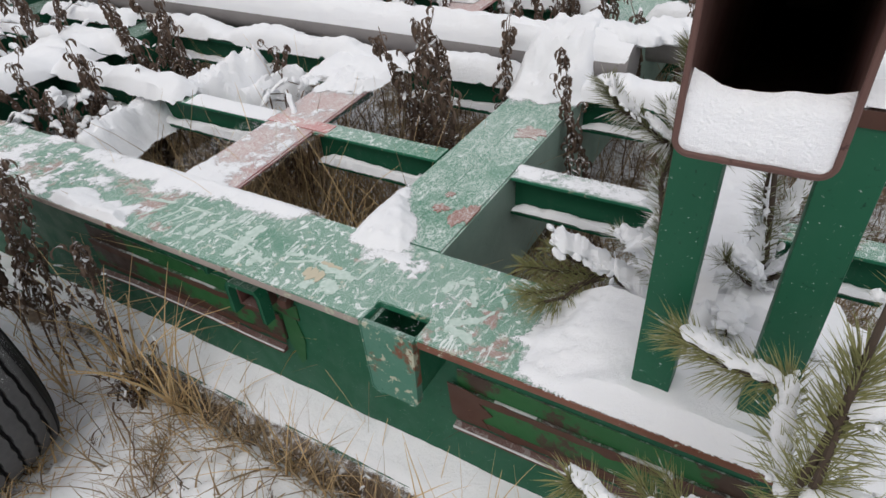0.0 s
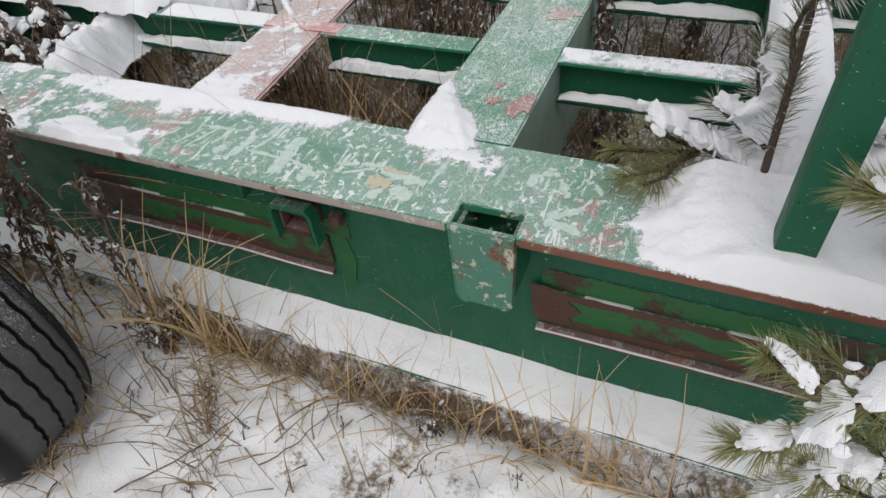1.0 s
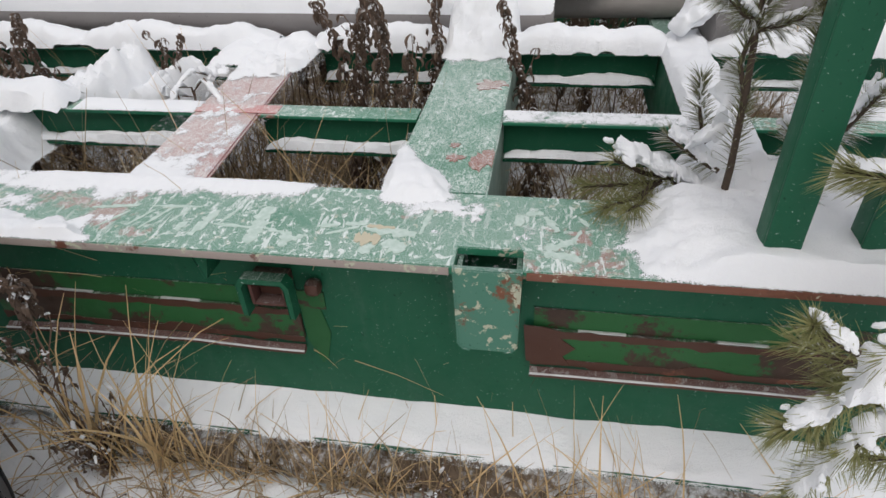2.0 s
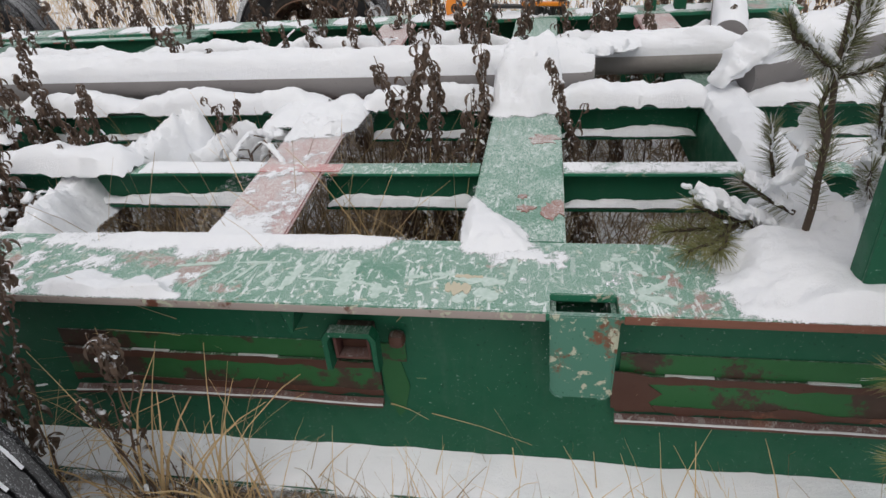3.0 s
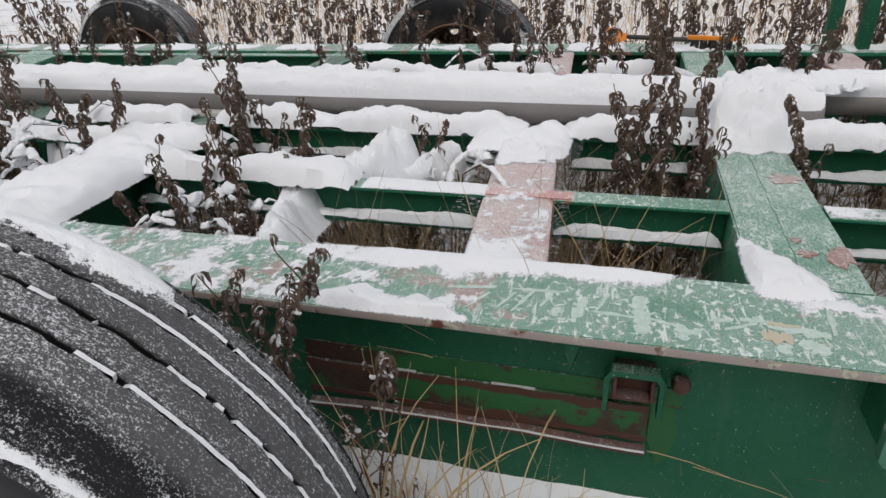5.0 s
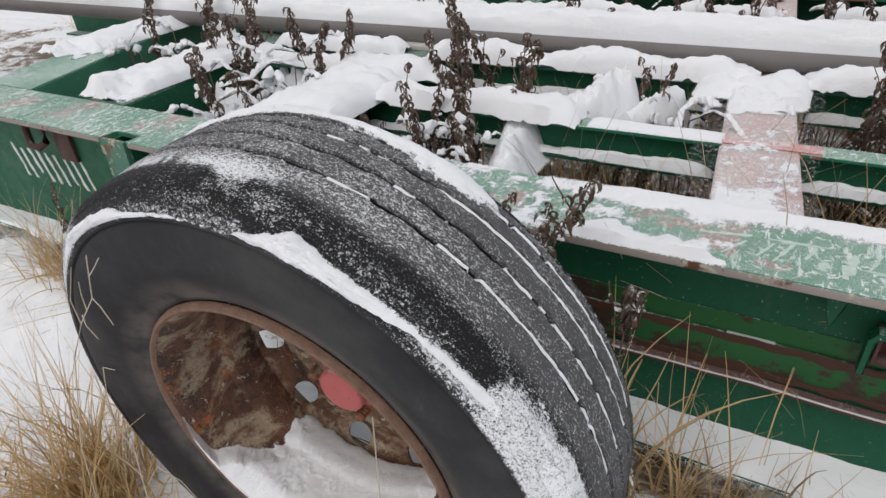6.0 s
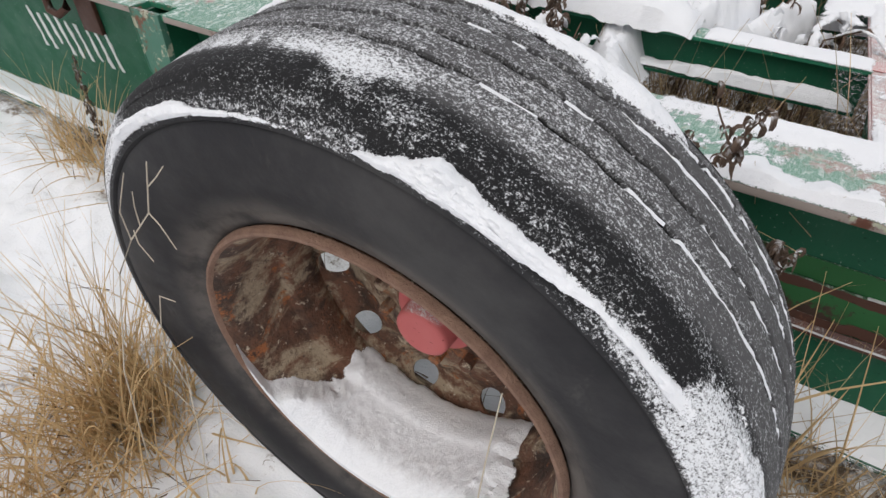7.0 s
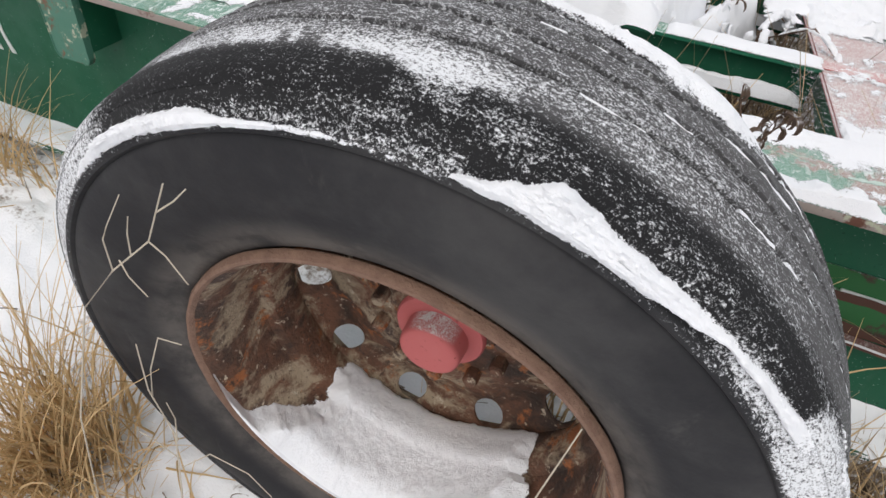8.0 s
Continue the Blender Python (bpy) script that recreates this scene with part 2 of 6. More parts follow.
def prism(outline, z0, z1, bevel=0.0):
    """An outline in x and y, drawn up from z0 to z1."""
    bm = bmesh.new()
    f = bm.faces.new([bm.verts.new((x, y, z0)) for x, y in outline])
    top = bmesh.ops.extrude_face_region(bm, geom=[f])["geom"]
    bmesh.ops.translate(bm, vec=(0, 0, z1 - z0), verts=[g for g in top if isinstance(g, bmesh.types.BMVert)])
    if bevel:
        bmesh.ops.bevel(bm, geom=bm.edges[:], offset=bevel, segments=2, affect="EDGES")
    return bm


def upright_prism(outline, y0, y1, bevel=0.0):
    """An outline in x and z, drawn back from y0 to y1."""
    bm = prism(outline, 0, 1, 0)
    for v in bm.verts:
        x, z, d = v.co
        v.co = Vector((x, y0 + d * (y1 - y0), z))
    if bevel:
        bmesh.ops.bevel(bm, geom=bm.edges[:], offset=bevel, segments=2, affect="EDGES")
    return bm


def tube(points, radii, sides=8, cap=True):
    """Verts and faces of a round rod along points."""
    pts = [Vector(p) for p in points]
    verts, faces = [], []
    up = Vector((0.13, 0.27, 1)).normalized()
    for i, p in enumerate(pts):
        d = (pts[min(i + 1, len(pts) - 1)] - pts[max(i - 1, 0)]).normalized()
        a = d.cross(up if abs(d.dot(up)) < 0.95 else Vector((1, 0, 0))).normalized()
        b = d.cross(a)
        r = radii[i] if isinstance(radii, (list, tuple)) else radii
        for k in range(sides):
            t = 2 * math.pi * k / sides
            verts.append(p + r * (math.cos(t) * a + math.sin(t) * b))
    for i in range(len(pts) - 1):
        for k in range(sides):
            k2 = (k + 1) % sides
            faces.append((i * sides + k, i * sides + k2, (i + 1) * sides + k2, (i + 1) * sides + k))
    if cap:
        faces.append(tuple(range(sides))[::-1])
        faces.append(tuple(range((len(pts) - 1) * sides, len(pts) * sides)))
    return verts, faces


def joined(*pieces):
    verts, faces = [], []
    for v, f in pieces:
        n = len(verts)
        verts.extend(v)
        faces.extend(tuple(k + n for k in face) for face in f)
    return verts, faces


def lathe(profile, sides, closed=False):
    """A profile of (radius, y) turned about the y axis."""
    verts, faces = [], []
    for k in range(sides):
        t = 2 * math.pi * k / sides
        verts += [(r * math.cos(t), y, r * math.sin(t)) for r, y in profile]
    n = len(profile)
    for k in range(sides):
        k2 = (k + 1) % sides
        for i in range(n if closed else n - 1):
            j = (i + 1) % n
            faces.append((k * n + i, k * n + j, k2 * n + j, k2 * n + i))
    return verts, faces


def fbm(x, y, z=0.0, octaves=4):
    return noise.fractal(Vector((x, y, z)), 0.9, 2.1, octaves)


def snow_field(x0, x1, y0, y1, step, base, height, shear=0.0):
    """A snow layer: height(x, y) metres over base(x, y), left out where there is none. shear shifts x with y."""
    nx, ny = max(2, int((x1 - x0) / step)), max(2, int((y1 - y0) / step))
    verts, index, faces, depths = [], {}, [], []
    hs = {}
    for i in range(nx + 1):
        for j in range(ny + 1):
            x, y = x0 + (x1 - x0) * i / nx, y0 + (y1 - y0) * j / ny
            hs[i, j] = (x, y, height(x, y))
    for i in range(nx):
        for j in range(ny):
            quad = [(i, j), (i + 1, j), (i + 1, j + 1), (i, j + 1)]
            if max(hs[q][2] for q in quad) > -0.002:
                for q in quad:
                    if q not in index:
                        x, y, h = hs[q]
                        index[q] = len(verts)
                        verts.append((x + shear * (y - y0), y, base(x, y) + max(h, -0.003)))
                        depths.append(h)
                faces.append([index[q] for q in quad])
    return verts, faces, depths


def snow_cap(x0, x1, y0, y1, z, thick, seed=0.0, step=0.012, rough=0.35, over=0.008):
    """Snow lying along a bar: a rounded, uneven loaf from (x0, y0) to (x1, y1) on the height z."""
    def height(x, y):
        low = fbm(x * 5 + seed, y * 5, seed)
        mid, fine = fbm(x * 24, y * 24, seed), fbm(x * 80, y * 80, seed)
        v = 2 * (y - y0) / (y1 - y0) - 1
        v += (0.10 * low + 0.035 * mid) * (1 if v > 0 else -1)
        u = (min(x - x0, x1 - x) + 0.012 * mid) / max(1.8 * thick, 0.01)
        edge = max(0.0, 1 - abs(v) ** 2.6) ** 0.5 * (1 - max(0.0, 1 - max(0.0, u)) ** 2) ** 0.5
        n = 1 + rough * low + 0.16 * mid + 0.05 * fine
        return max(0.0, thick * edge * n)
    return snow_field(x0, x1, y0, y1, step, lambda x, y: z + 0.0006, lambda x, y: height(x, y) + 0.0005)


def smooth01(v):
    v = min(1.0, max(0.0, v))
    return v * v * (3 - 2 * v)


# ---- ground ----
def ground_z(x, y):
    dip = 0.085 * smooth01((-x - 0.45) / 0.9) * smooth01((-y - 0.12) / 0.4)
    far = 0.05 * smooth01((y - 2.7) / 2.0)
    gully = 0.035 * math.exp(-((y + 0.045) / 0.035) ** 2) * smooth01((x + 1.0) / 0.15)
    return -0.035 - dip + far + 0.022 * fbm(x * 2.2, y * 2.2, 3.1) + 0.020 * fbm(x * 9, y * 9, 7.7) + 0.011 * fbm(x * 26, y * 26, 1.7) - gully


def build_ground():
    """One sheet: fine under the frame and round the camera's line, coarser outwards to the horizon."""
    def axis(fine0, fine1, step, reach):
        vals = list(np.arange(fine0, fine1, step))
        out, d = fine1, step
        while out < reach:
            vals.append(out)
            d *= 1.25
            out += d
        vals.append(reach)
        low, d = fine0, step
        while low > -reach:
            d *= 1.25
            low -= d
            vals.insert(0, max(low, -reach))
        return vals
    xs, ys = axis(-3.4, 1.4, 0.02, 600), axis(-1.1, 3.0, 0.02, 600)
    verts = [(x, y, ground_z(x, y)) for x in xs for y in ys]
    n = len(ys)
    faces = [(i * n + j, (i + 1) * n + j, (i + 1) * n + j + 1, i * n + j + 1) for i in range(len(xs) - 1) for j in range(n - 1)]
    ob = part("ground", (verts, faces), GROUND)
    tagged(ob, "snow-covered ground with flattened dry grass showing through", "ground", kind="structure")


build_ground()

# ---- the trailer frame ----
TOP = 0.5
RAIL_Y0, RAIL_Y1 = -0.014, 0.208
RAIL_X0, RAIL_X1 = -6.5, 1.15
POCKETS = (0.0, -2.33)

frame_thing = thing("trailer_frame", "large green steel trailer frame with crossmembers, worn paint and lying snow", "trailer frame")


def side_rail(y0, y1, web_y, facing, pockets, name):
    """An I-section rail: web as the part, its flanges and fittings under it."""
    web = part(name, boxes((RAIL_X0, RAIL_X1, web_y, web_y + 0.012, 0.016, TOP - 0.016), bevel=0), GREEN, frame_thing)
    outline = [(RAIL_X0, y0)]
    for px in sorted(pockets):
        outline += [(px, y0), (px, y0 + 0.054), (px + 0.108, y0 + 0.054), (px + 0.108, y0)]
    outline += [(RAIL_X1, y0), (RAIL_X1, y1), (RAIL_X0, y1)]
    part("top_flange", prism(outline, TOP - 0.016, TOP, 0.0015), GREEN_TOP, web, "chalky worn green paint, scratched and frosted")
    part("bottom_flange", boxes((RAIL_X0, RAIL_X1, y0, y1, 0.0, 0.016)), GREEN, web)
    return web


near_rail = side_rail(RAIL_Y0, RAIL_Y1, 0.080, -1, POCKETS, "side_rail")
side_rail(2.39, 2.61, 2.50, 1, (), "side_rail")


def stake_pocket(px, rail):
    """A pressed steel pocket under the notch of the flange: front plate with rounded lower corners and two cheeks."""
    w, z0, z1 = 0.110, 0.326, TOP - 0.001
    x0 = px - 0.001
    r = 0.016
    outline = [(x0, z1), (x0 + 0.004, z0 + r)]
    outline += [(x0 + 0.006 + r - r * math.cos(a), z0 + r - r * math.sin(a)) for a in (0.5, 1.0, 1.57)]
    outline += [(x0 + w - 0.006 - r + r * math.sin(a), z0 + r - r * math.cos(a)) for a in (0.0, 0.57, 1.1)]
    outline += [(x0 + w - 0.004, z0 + r), (x0 + w, z1)]
    pocket = part("stake_pocket", upright_prism(outline, RAIL_Y0 - 0.006, RAIL_Y0 + 0.008, 0.002), POCKET, rail, "scraped pocket plate with bare rust patches")
    for cx in (x0 + 0.003, x0 + w - 0.011):
        cheek = [(cx, z1 - 0.016), (cx, z0 + 0.03), (cx + 0.008, z0 + 0.03), (cx + 0.008, z1 - 0.016)]
        part("cheek", upright_prism(cheek, RAIL_Y0 + 0.009, 0.079), GREEN, pocket)
    part("floor_plate", boxes((x0 + 0.012, x0 + w - 0.012, RAIL_Y0 + 0.009, 0.079, z0 + 0.03, z0 + 0.036)), GREEN, pocket)


for px in POCKETS:
    stake_pocket(px, near_rail)
for a, b, mat in ((-6.5, -2.337, EDGE), (-2.21, -0.007, EDGE), (0.115, 1.15, EDGE_RUST)):
    part("worn_edge", boxes((a, b, RAIL_Y0 - 0.003, RAIL_Y0 - 0.0005, TOP - 0.0155, TOP - 0.0012), bevel=0.0008), mat, near_rail, "worn bare edge of the flange")


def wear_panel(x0, x1, rail):
    """An older strip on the web: doubler plate, sagging angle lip and little slot shelves with frost on them."""
    plate = part("doubler_plate", boxes((x0, x1, 0.070, 0.079, 0.222, 0.300)), GREEN_OLD, rail, "older light green plate, rust speckled")
    n = 24
    verts, faces = [], []
    for i in range(n + 1):
        x = x0 + (x1 - x0) * i / n
        sag = 0.006 * fbm(x * 3, 1.3) - 0.012 * smooth01((x0 + 0.3 - x) / 0.4)
        for y, z in ((0.054, 0.198), (0.054, 0.2045), (0.066, 0.212), (0.069, 0.212), (0.069, 0.198)):
            verts.append((x, y, z + sag))
    for i in range(n):
        for k in range(5):
            k2 = (k + 1) % 5
            faces.append((i * 5 + k, i * 5 + k2, i * 5 + 5 + k2, i * 5 + 5 + k))
    faces += [(4, 3, 2, 1, 0), tuple(n * 5 + k for k in range(5))]
    part("angle_lip", (verts, faces), LIP, plate, "rust-brown lip with frost along it")
    rime = [Vector((verts[5 * i][0], 0.0555, verts[5 * i + 1][2] + 0.0008)) for i in range(n + 1)]
    part("rime", tube(rime, [0.0022 + 0.0010 * fbm(p.x * 14, 2.0) for p in rime], 8), FROSTED, plate, "thin line of frost on the lip")
    band = []
    for z0, z1, seed in ((0.286, 0.302, 1.0), (0.217, 0.230, 4.0)):
        verts, faces = [], []
        m = 90
        for i in range(m + 1):
            x = x0 + (x1 - x0) * i / m
            low, high = z0 - 0.008 * fbm(x * 16, seed) - 0.010 * smooth01(fbm(x * 5, seed + 3) * 2), z1 + (0.004 * fbm(x * 20, seed + 7) if seed == 1.0 else 0.010 * smooth01(fbm(x * 6, seed + 5) * 2))
            verts += [(x, 0.0698, low), (x, 0.0686, low), (x, 0.0686, high), (x, 0.0698, high)]
        for i in range(m):
            faces += [(4 * i + k, 4 * i + (k + 1) % 4, 4 * i + 4 + (k + 1) % 4, 4 * i + 4 + k) for k in range(4)]
        band.append((verts, faces))
    for piece in band:
        part("rust_band", piece, RUST, plate, "uneven band of brown rust", smooth=False)


wear_panel(-1.02, -0.325, near_rail)
wear_panel(0.127, 1.05, near_rail)
part("paint_patch", boxes((-1.02, -0.27, 0.0765, 0.0797, 0.302, 0.345), bevel=0), GREEN_OLD, near_rail)
part("paint_patch", boxes((0.13, 1.05, 0.0765, 0.0797, 0.302, 0.348), bevel=0), GREEN_OLD, near_rail)
part("rust_patch", upright_prism([(0.112, 0.312), (0.116, 0.262), (0.119, 0.222), (0.150, 0.214), (0.202, 0.217), (0.186, 0.240), (0.208, 0.262), (0.181, 0.284), (0.190, 0.300), (0.152, 0.310)], 0.0672, 0.0695), RUST, near_rail, "dark brown rust at the end of the plate")
part("paint_patch", upright_prism([(-0.322, 0.345), (-0.300, 0.338), (-0.282, 0.300), (-0.270, 0.238), (-0.286, 0.168), (-0.300, 0.152), (-0.312, 0.190), (-0.322, 0.216)], 0.0770, 0.0797), OLIVE, near_rail, "olive green older paint")
for sx in (-0.86, -0.62, 0.21, 0.45, 0.72):
    part("slot_shelf", boxes((sx, sx + 0.085, 0.071, 0.078, 0.300, 0.3035), bevel=0.001), FROSTED, near_rail, "frosted little shelf")


def lashing_eye(x0, rail):
    """A square tube stub with a flat bent strap round it, a bolt head and a gusset plate."""
    eye = part("tube_stub", boxes((x0 + 0.006, x0 + 0.012, 0.034, 0.079, 0.340, 0.398), (x0 + 0.070, x0 + 0.076, 0.034, 0.079, 0.340, 0.398),
                                  (x0 + 0.0125, x0 + 0.0695, 0.034, 0.079, 0.340, 0.346), (x0 + 0.0125, x0 + 0.0695, 0.034, 0.079, 0.392, 0.398),
                                  bevel=0.001), LIP, rail, "rusty open tube end with frost in it")
    part("inner_face", boxes((x0 + 0.013, x0 + 0.069, 0.060, 0.079, 0.347, 0.391)), RUST, eye)
    strap = [(-0.010, 0.322), (-0.010, 0.396), (0.000, 0.411), (0.082, 0.411), (0.092, 0.396), (0.092, 0.322), (0.082, 0.322), (0.082, 0.392), (0.077, 0.400), (0.005, 0.400), (0.0, 0.392), (0.0, 0.322)]
    part("strap", upright_prism([(x0 + x, z) for x, z in strap], 0.022, 0.046, 0.0015), GREEN, eye, "dark green bent strap")
    part("bolt_head", boxes((x0 + 0.104, x0 + 0.136, 0.047, 0.079, 0.353, 0.385), bevel=0.0125), RUST, rail)
    gusset = upright_prism([(x0 - 0.092, 0.482), (x0 - 0.048, 0.482), (x0 - 0.056, 0.44), (x0 - 0.066, 0.402), (x0 - 0.072, 0.402), (x0 - 0.082, 0.44)], 0.03, 0.079, 0.002)
    part("gusset", gusset, GREEN, rail)


lashing_eye(-0.400, near_rail)


def box_member(x0, x1, y0, y1, z0, material, label="", shift=0.0, name="crossmember"):
    """A crossmember of box section; shift moves its far end sideways."""
    bm = prism([(x0, y0), (x1, y0), (x1 + shift, y1), (x0 + shift, y1)], z0, TOP - 0.001, 0.004)
    return part(name, bm, material, frame_thing, label)


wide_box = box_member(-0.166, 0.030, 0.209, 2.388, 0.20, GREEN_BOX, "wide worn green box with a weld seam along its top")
# The +x side's brightness is put into its colour: a paler green enamel.
wide_box.data.materials.append(paint_material("bright_side_enamel", (0.14, 0.24, 0.19), (0.30, 0.37, 0.33), 0.66, 0.0, 0.0, 0.72))
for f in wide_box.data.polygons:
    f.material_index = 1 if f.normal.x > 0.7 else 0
for cx, cy, rx, ry in ((-0.008, 0.753, 0.040, 0.034), (0.010, 0.345, 0.022, 0.036), (-0.052, 0.348, 0.018, 0.013), (-0.060, 0.405, 0.008, 0.010)):
    ragged = [(1 + 0.7 * fbm(2.2 * math.cos(a) + cx * 90, 2.2 * math.sin(a), cy * 7) + 0.35 * fbm(7 * math.cos(a), 7 * math.sin(a), cy), a) for a in (radians(9 * k) for k in range(40))]
    part("rust_patch", prism([(min(0.0285, cx + rx * q * math.cos(a)), cy + ry * q * math.sin(a)) for q, a in ragged], TOP - 0.003, TOP + 0.0006), RED_RUST, frame_thing, "reddish bare patch with frost on it")
part("weld_seam", tube([(-0.073 + 0.0012 * math.sin(y * 40) + 0.001 * math.sin(y * 97), y, TOP - 0.0022) for y in np.arange(0.215, 2.38, 0.01)], 0.0034, 8), GREEN_BOX, frame_thing)
box_member(-0.706, -0.535, 0.209, 0.985, TOP - 0.012, PINK, "faded red and frosted flat plate", -0.062, "cross_plate")
box_member(-0.775, -0.60, 1.085, 2.388, TOP - 0.012, PINK, "faded red and frosted flat plate", -0.07, "cross_plate")
part("plate_web", boxes((-0.700, -0.690, 0.211, 0.98, 0.40, TOP - 0.013)), GREEN, frame_thing)
box_member(0.430, 0.545, 0.209, 1.70, 0.30, GREEN, "green box buried in snow")
box_member(0.395, 0.560, 1.82, 2.388, TOP - 0.05, PINK, "faded red and frosted flat plate", 0.0, "cross_plate")
box_member(-1.96, -1.79, 0.209, 2.388, 0.30, GREEN, "green box buried in snow")
box_member(-2.72, -2.52, 0.209, 2.388, 0.30, GREEN, "green box buried in snow", -0.2)
box_member(-3.36, -3.06, 0.209, 2.388, 0.25, GREEN_BOX, "pale green wide box", -0.75)


def stringer(y, x0, x1, z_top=TOP, depth=0.10, flange=0.064):
    """A light I-section running along the frame between the crossmembers."""
    f = flange / 2
    web = part("stringer", boxes((x0, x1, y - 0.004, y + 0.004, z_top - depth + 0.008, z_top - 0.008), bevel=0), GREEN, frame_thing)
    part("top_flange", boxes((x0, x1, y - f, y + f, z_top - 0.008, z_top), bevel=0.001), GREEN_TOP, web)
    part("bottom_flange", boxes((x0, x1, y - f, y + f, z_top - depth, z_top - depth + 0.008), bevel=0.001), GREEN, web)


GAPS = [(0.032, 0.428), (0.547, 1.15), (-0.560, -0.168), (-1.788, -0.725), (-2.53, -1.962)]
for y in (0.557, 1.03, 1.78):
    for a, b in GAPS:
        if not (y < 1 and a < -2):
            stringer(y, a, b)
stringer(0.785, -2.53, -1.64)
stringer(2.28, -6.0, -1.76)
part("paint_mark", boxes((-0.755, -0.515, 0.533, 0.580, TOP + 0.0005, TOP + 0.0022), bevel=0.0008), RED_MARK, frame_thing, "faded red stripe")
part("paint_mark", boxes((-0.912, -0.872, 0.526, 0.588, TOP + 0.0005, TOP + 0.0022), bevel=0.0008), RED_MARK, frame_thing, "faded red mark")


# ---- snow on the frame ----
def lay(name_label, data, category="snow"):
    ob = part("snow_cap", data[:2], POWDER if len(data) == 3 else SNOW)
    if len(data) == 3:
        ob.data.attributes.new("depth", "FLOAT", "POINT").data.foreach_set("value", data[2])
    return tagged(ob, name_label, category, kind="stuff")


def rail_snow(x, y):
    """Drifts on the near rail: a ragged strip along its rear edge, a lump at its front edge, a deep bank by the posts."""
    n = fbm(x * 7, y * 7, 2.0)
    mid = fbm(x * 22, y * 22, 5.0)
    fine = fbm(x * 70, y * 70, 6.0)
    ragged = 0.012 * n + 0.008 * mid + 0.004 * fine
    inner = 0.132 + 0.03 * smooth01((x + 0.45) / 0.2) - 0.02 * smooth01((-0.62 - x) / 0.1)
    back = 0.014 * smooth01((y - inner + 1.4 * ragged) / 0.085) * smooth01((-0.25 - x + 2 * ragged) / 0.07) * smooth01((x + 1.05 + 3 * ragged) / 0.25)
    lump = 0.024 * smooth01((0.075 + 2 * ragged - y) / 0.085) * smooth01((x + 0.97 + 2 * ragged) / 0.06) * smooth01((-0.655 - x + 2 * ragged) / 0.05) * (1 + 0.5 * n)
    bank = 0.046 * smooth01((x - 0.245 - (0.213 - y) * 0.16 + 2 * ragged) / 0.13) * (1 + 0.22 * n)
    left = 0.0045 * smooth01((-0.70 - x) / 0.2) * smooth01((0.16 + n + 0.6 * mid + 0.3 * fine) / 0.5)
    powder = 0.0075 * math.exp(-((x + 0.01) / 0.10) ** 2 - ((y - 0.120 + 0.35 * (x + 0.01)) / 0.055) ** 2) * smooth01((0.05 + n + 0.7 * mid + 0.4 * fine) / 0.5)
    h = max(back, lump, bank, left, powder) + 0.0012 * mid + 0.0008 * fine - 0.0016
    edge = smooth01((y - RAIL_Y0 + 0.004) / 0.016) * smooth01((RAIL_Y1 + 0.012 - y) / 0.018)
    return h * edge if h > 0 else h


lay("soft drifted snow on the worn green rail", snow_field(-2.0, 1.15, RAIL_Y0 - 0.004, RAIL_Y1 + 0.012, 0.006, lambda x, y: TOP, rail_snow))


def wedge_snow(x, y):
    n = 0.5 * fbm(x * 14, y * 14, 9.0) + 0.35 * fbm(x * 45, y * 45, 3.0)
    lim = -0.160 + 0.155 * smooth01((0.43 - y) / 0.27) ** 0.8 + 0.022 * n
    reach = smooth01((lim - x) / 0.06) * smooth01((x + 0.180 + 0.006 * n) / 0.03) * smooth01((y - 0.150 + 0.03 * n) / 0.09)
    return 0.024 * reach * (1 + 0.4 * n) - 0.0012


lay("snow wedge against the green crossmember", snow_field(-0.178, 0.02, 0.13, 0.46, 0.006, lambda x, y: TOP, wedge_snow))


def drift(x0, x1, y0, y1, thick, soft, seed, z=TOP, step=0.012, label="deep snow lying across the frame"):
    """Snow over a flat top that thins out unevenly towards its ends and rounds over its long sides."""
    def height(x, y):
        n = fbm(x * 6 + seed, y * 6, seed) + 0.5 * fbm(x * 22, y * 22, seed)
        ends = smooth01((min(y - y0, y1 - y) + 0.6 * soft * n) / soft)
        v = abs(2 * (x - x0) / (x1 - x0) - 1)
        sides = max(0.0, 1 - v ** 3.2) ** 0.5
        return thick * ends * sides * (1 + 0.42 * n) + 0.0015 * fbm(x * 60, y * 60, seed) - 0.002
    lay(label, snow_field(x0, x1, y0, y1, step, lambda x, y: z, height))


drift(-0.86, -0.55, 0.78, 1.12, 0.038, 0.14, 6.0)


def plate_snow(x, y):
    """Powder over the red plate: deep where it meets the rail, thinning towards its middle, deep again at the far stringer."""
    u = (x + 0.706 + 0.080 * (y - 0.209)) / 0.171
    n = fbm(x * 9, y * 9, 6.5) + 0.6 * fbm(x * 30, y * 30, 2.5) + 0.4 * fbm(x * 90, y * 90, 1.5)
    near = 0.012 * smooth01((0.40 - y + 0.05 * n - 0.06 * u) / 0.22)
    far = 0.022 * smooth01((y - 0.70 + 0.06 * n) / 0.24)
    thin = 0.0034 * smooth01((0.25 + n) / 0.9)
    return (max(near, far, thin) + 0.0016 * n - 0.0012) * smooth01(u / 0.06) * smooth01((1 - u) / 0.06) - 0.0006


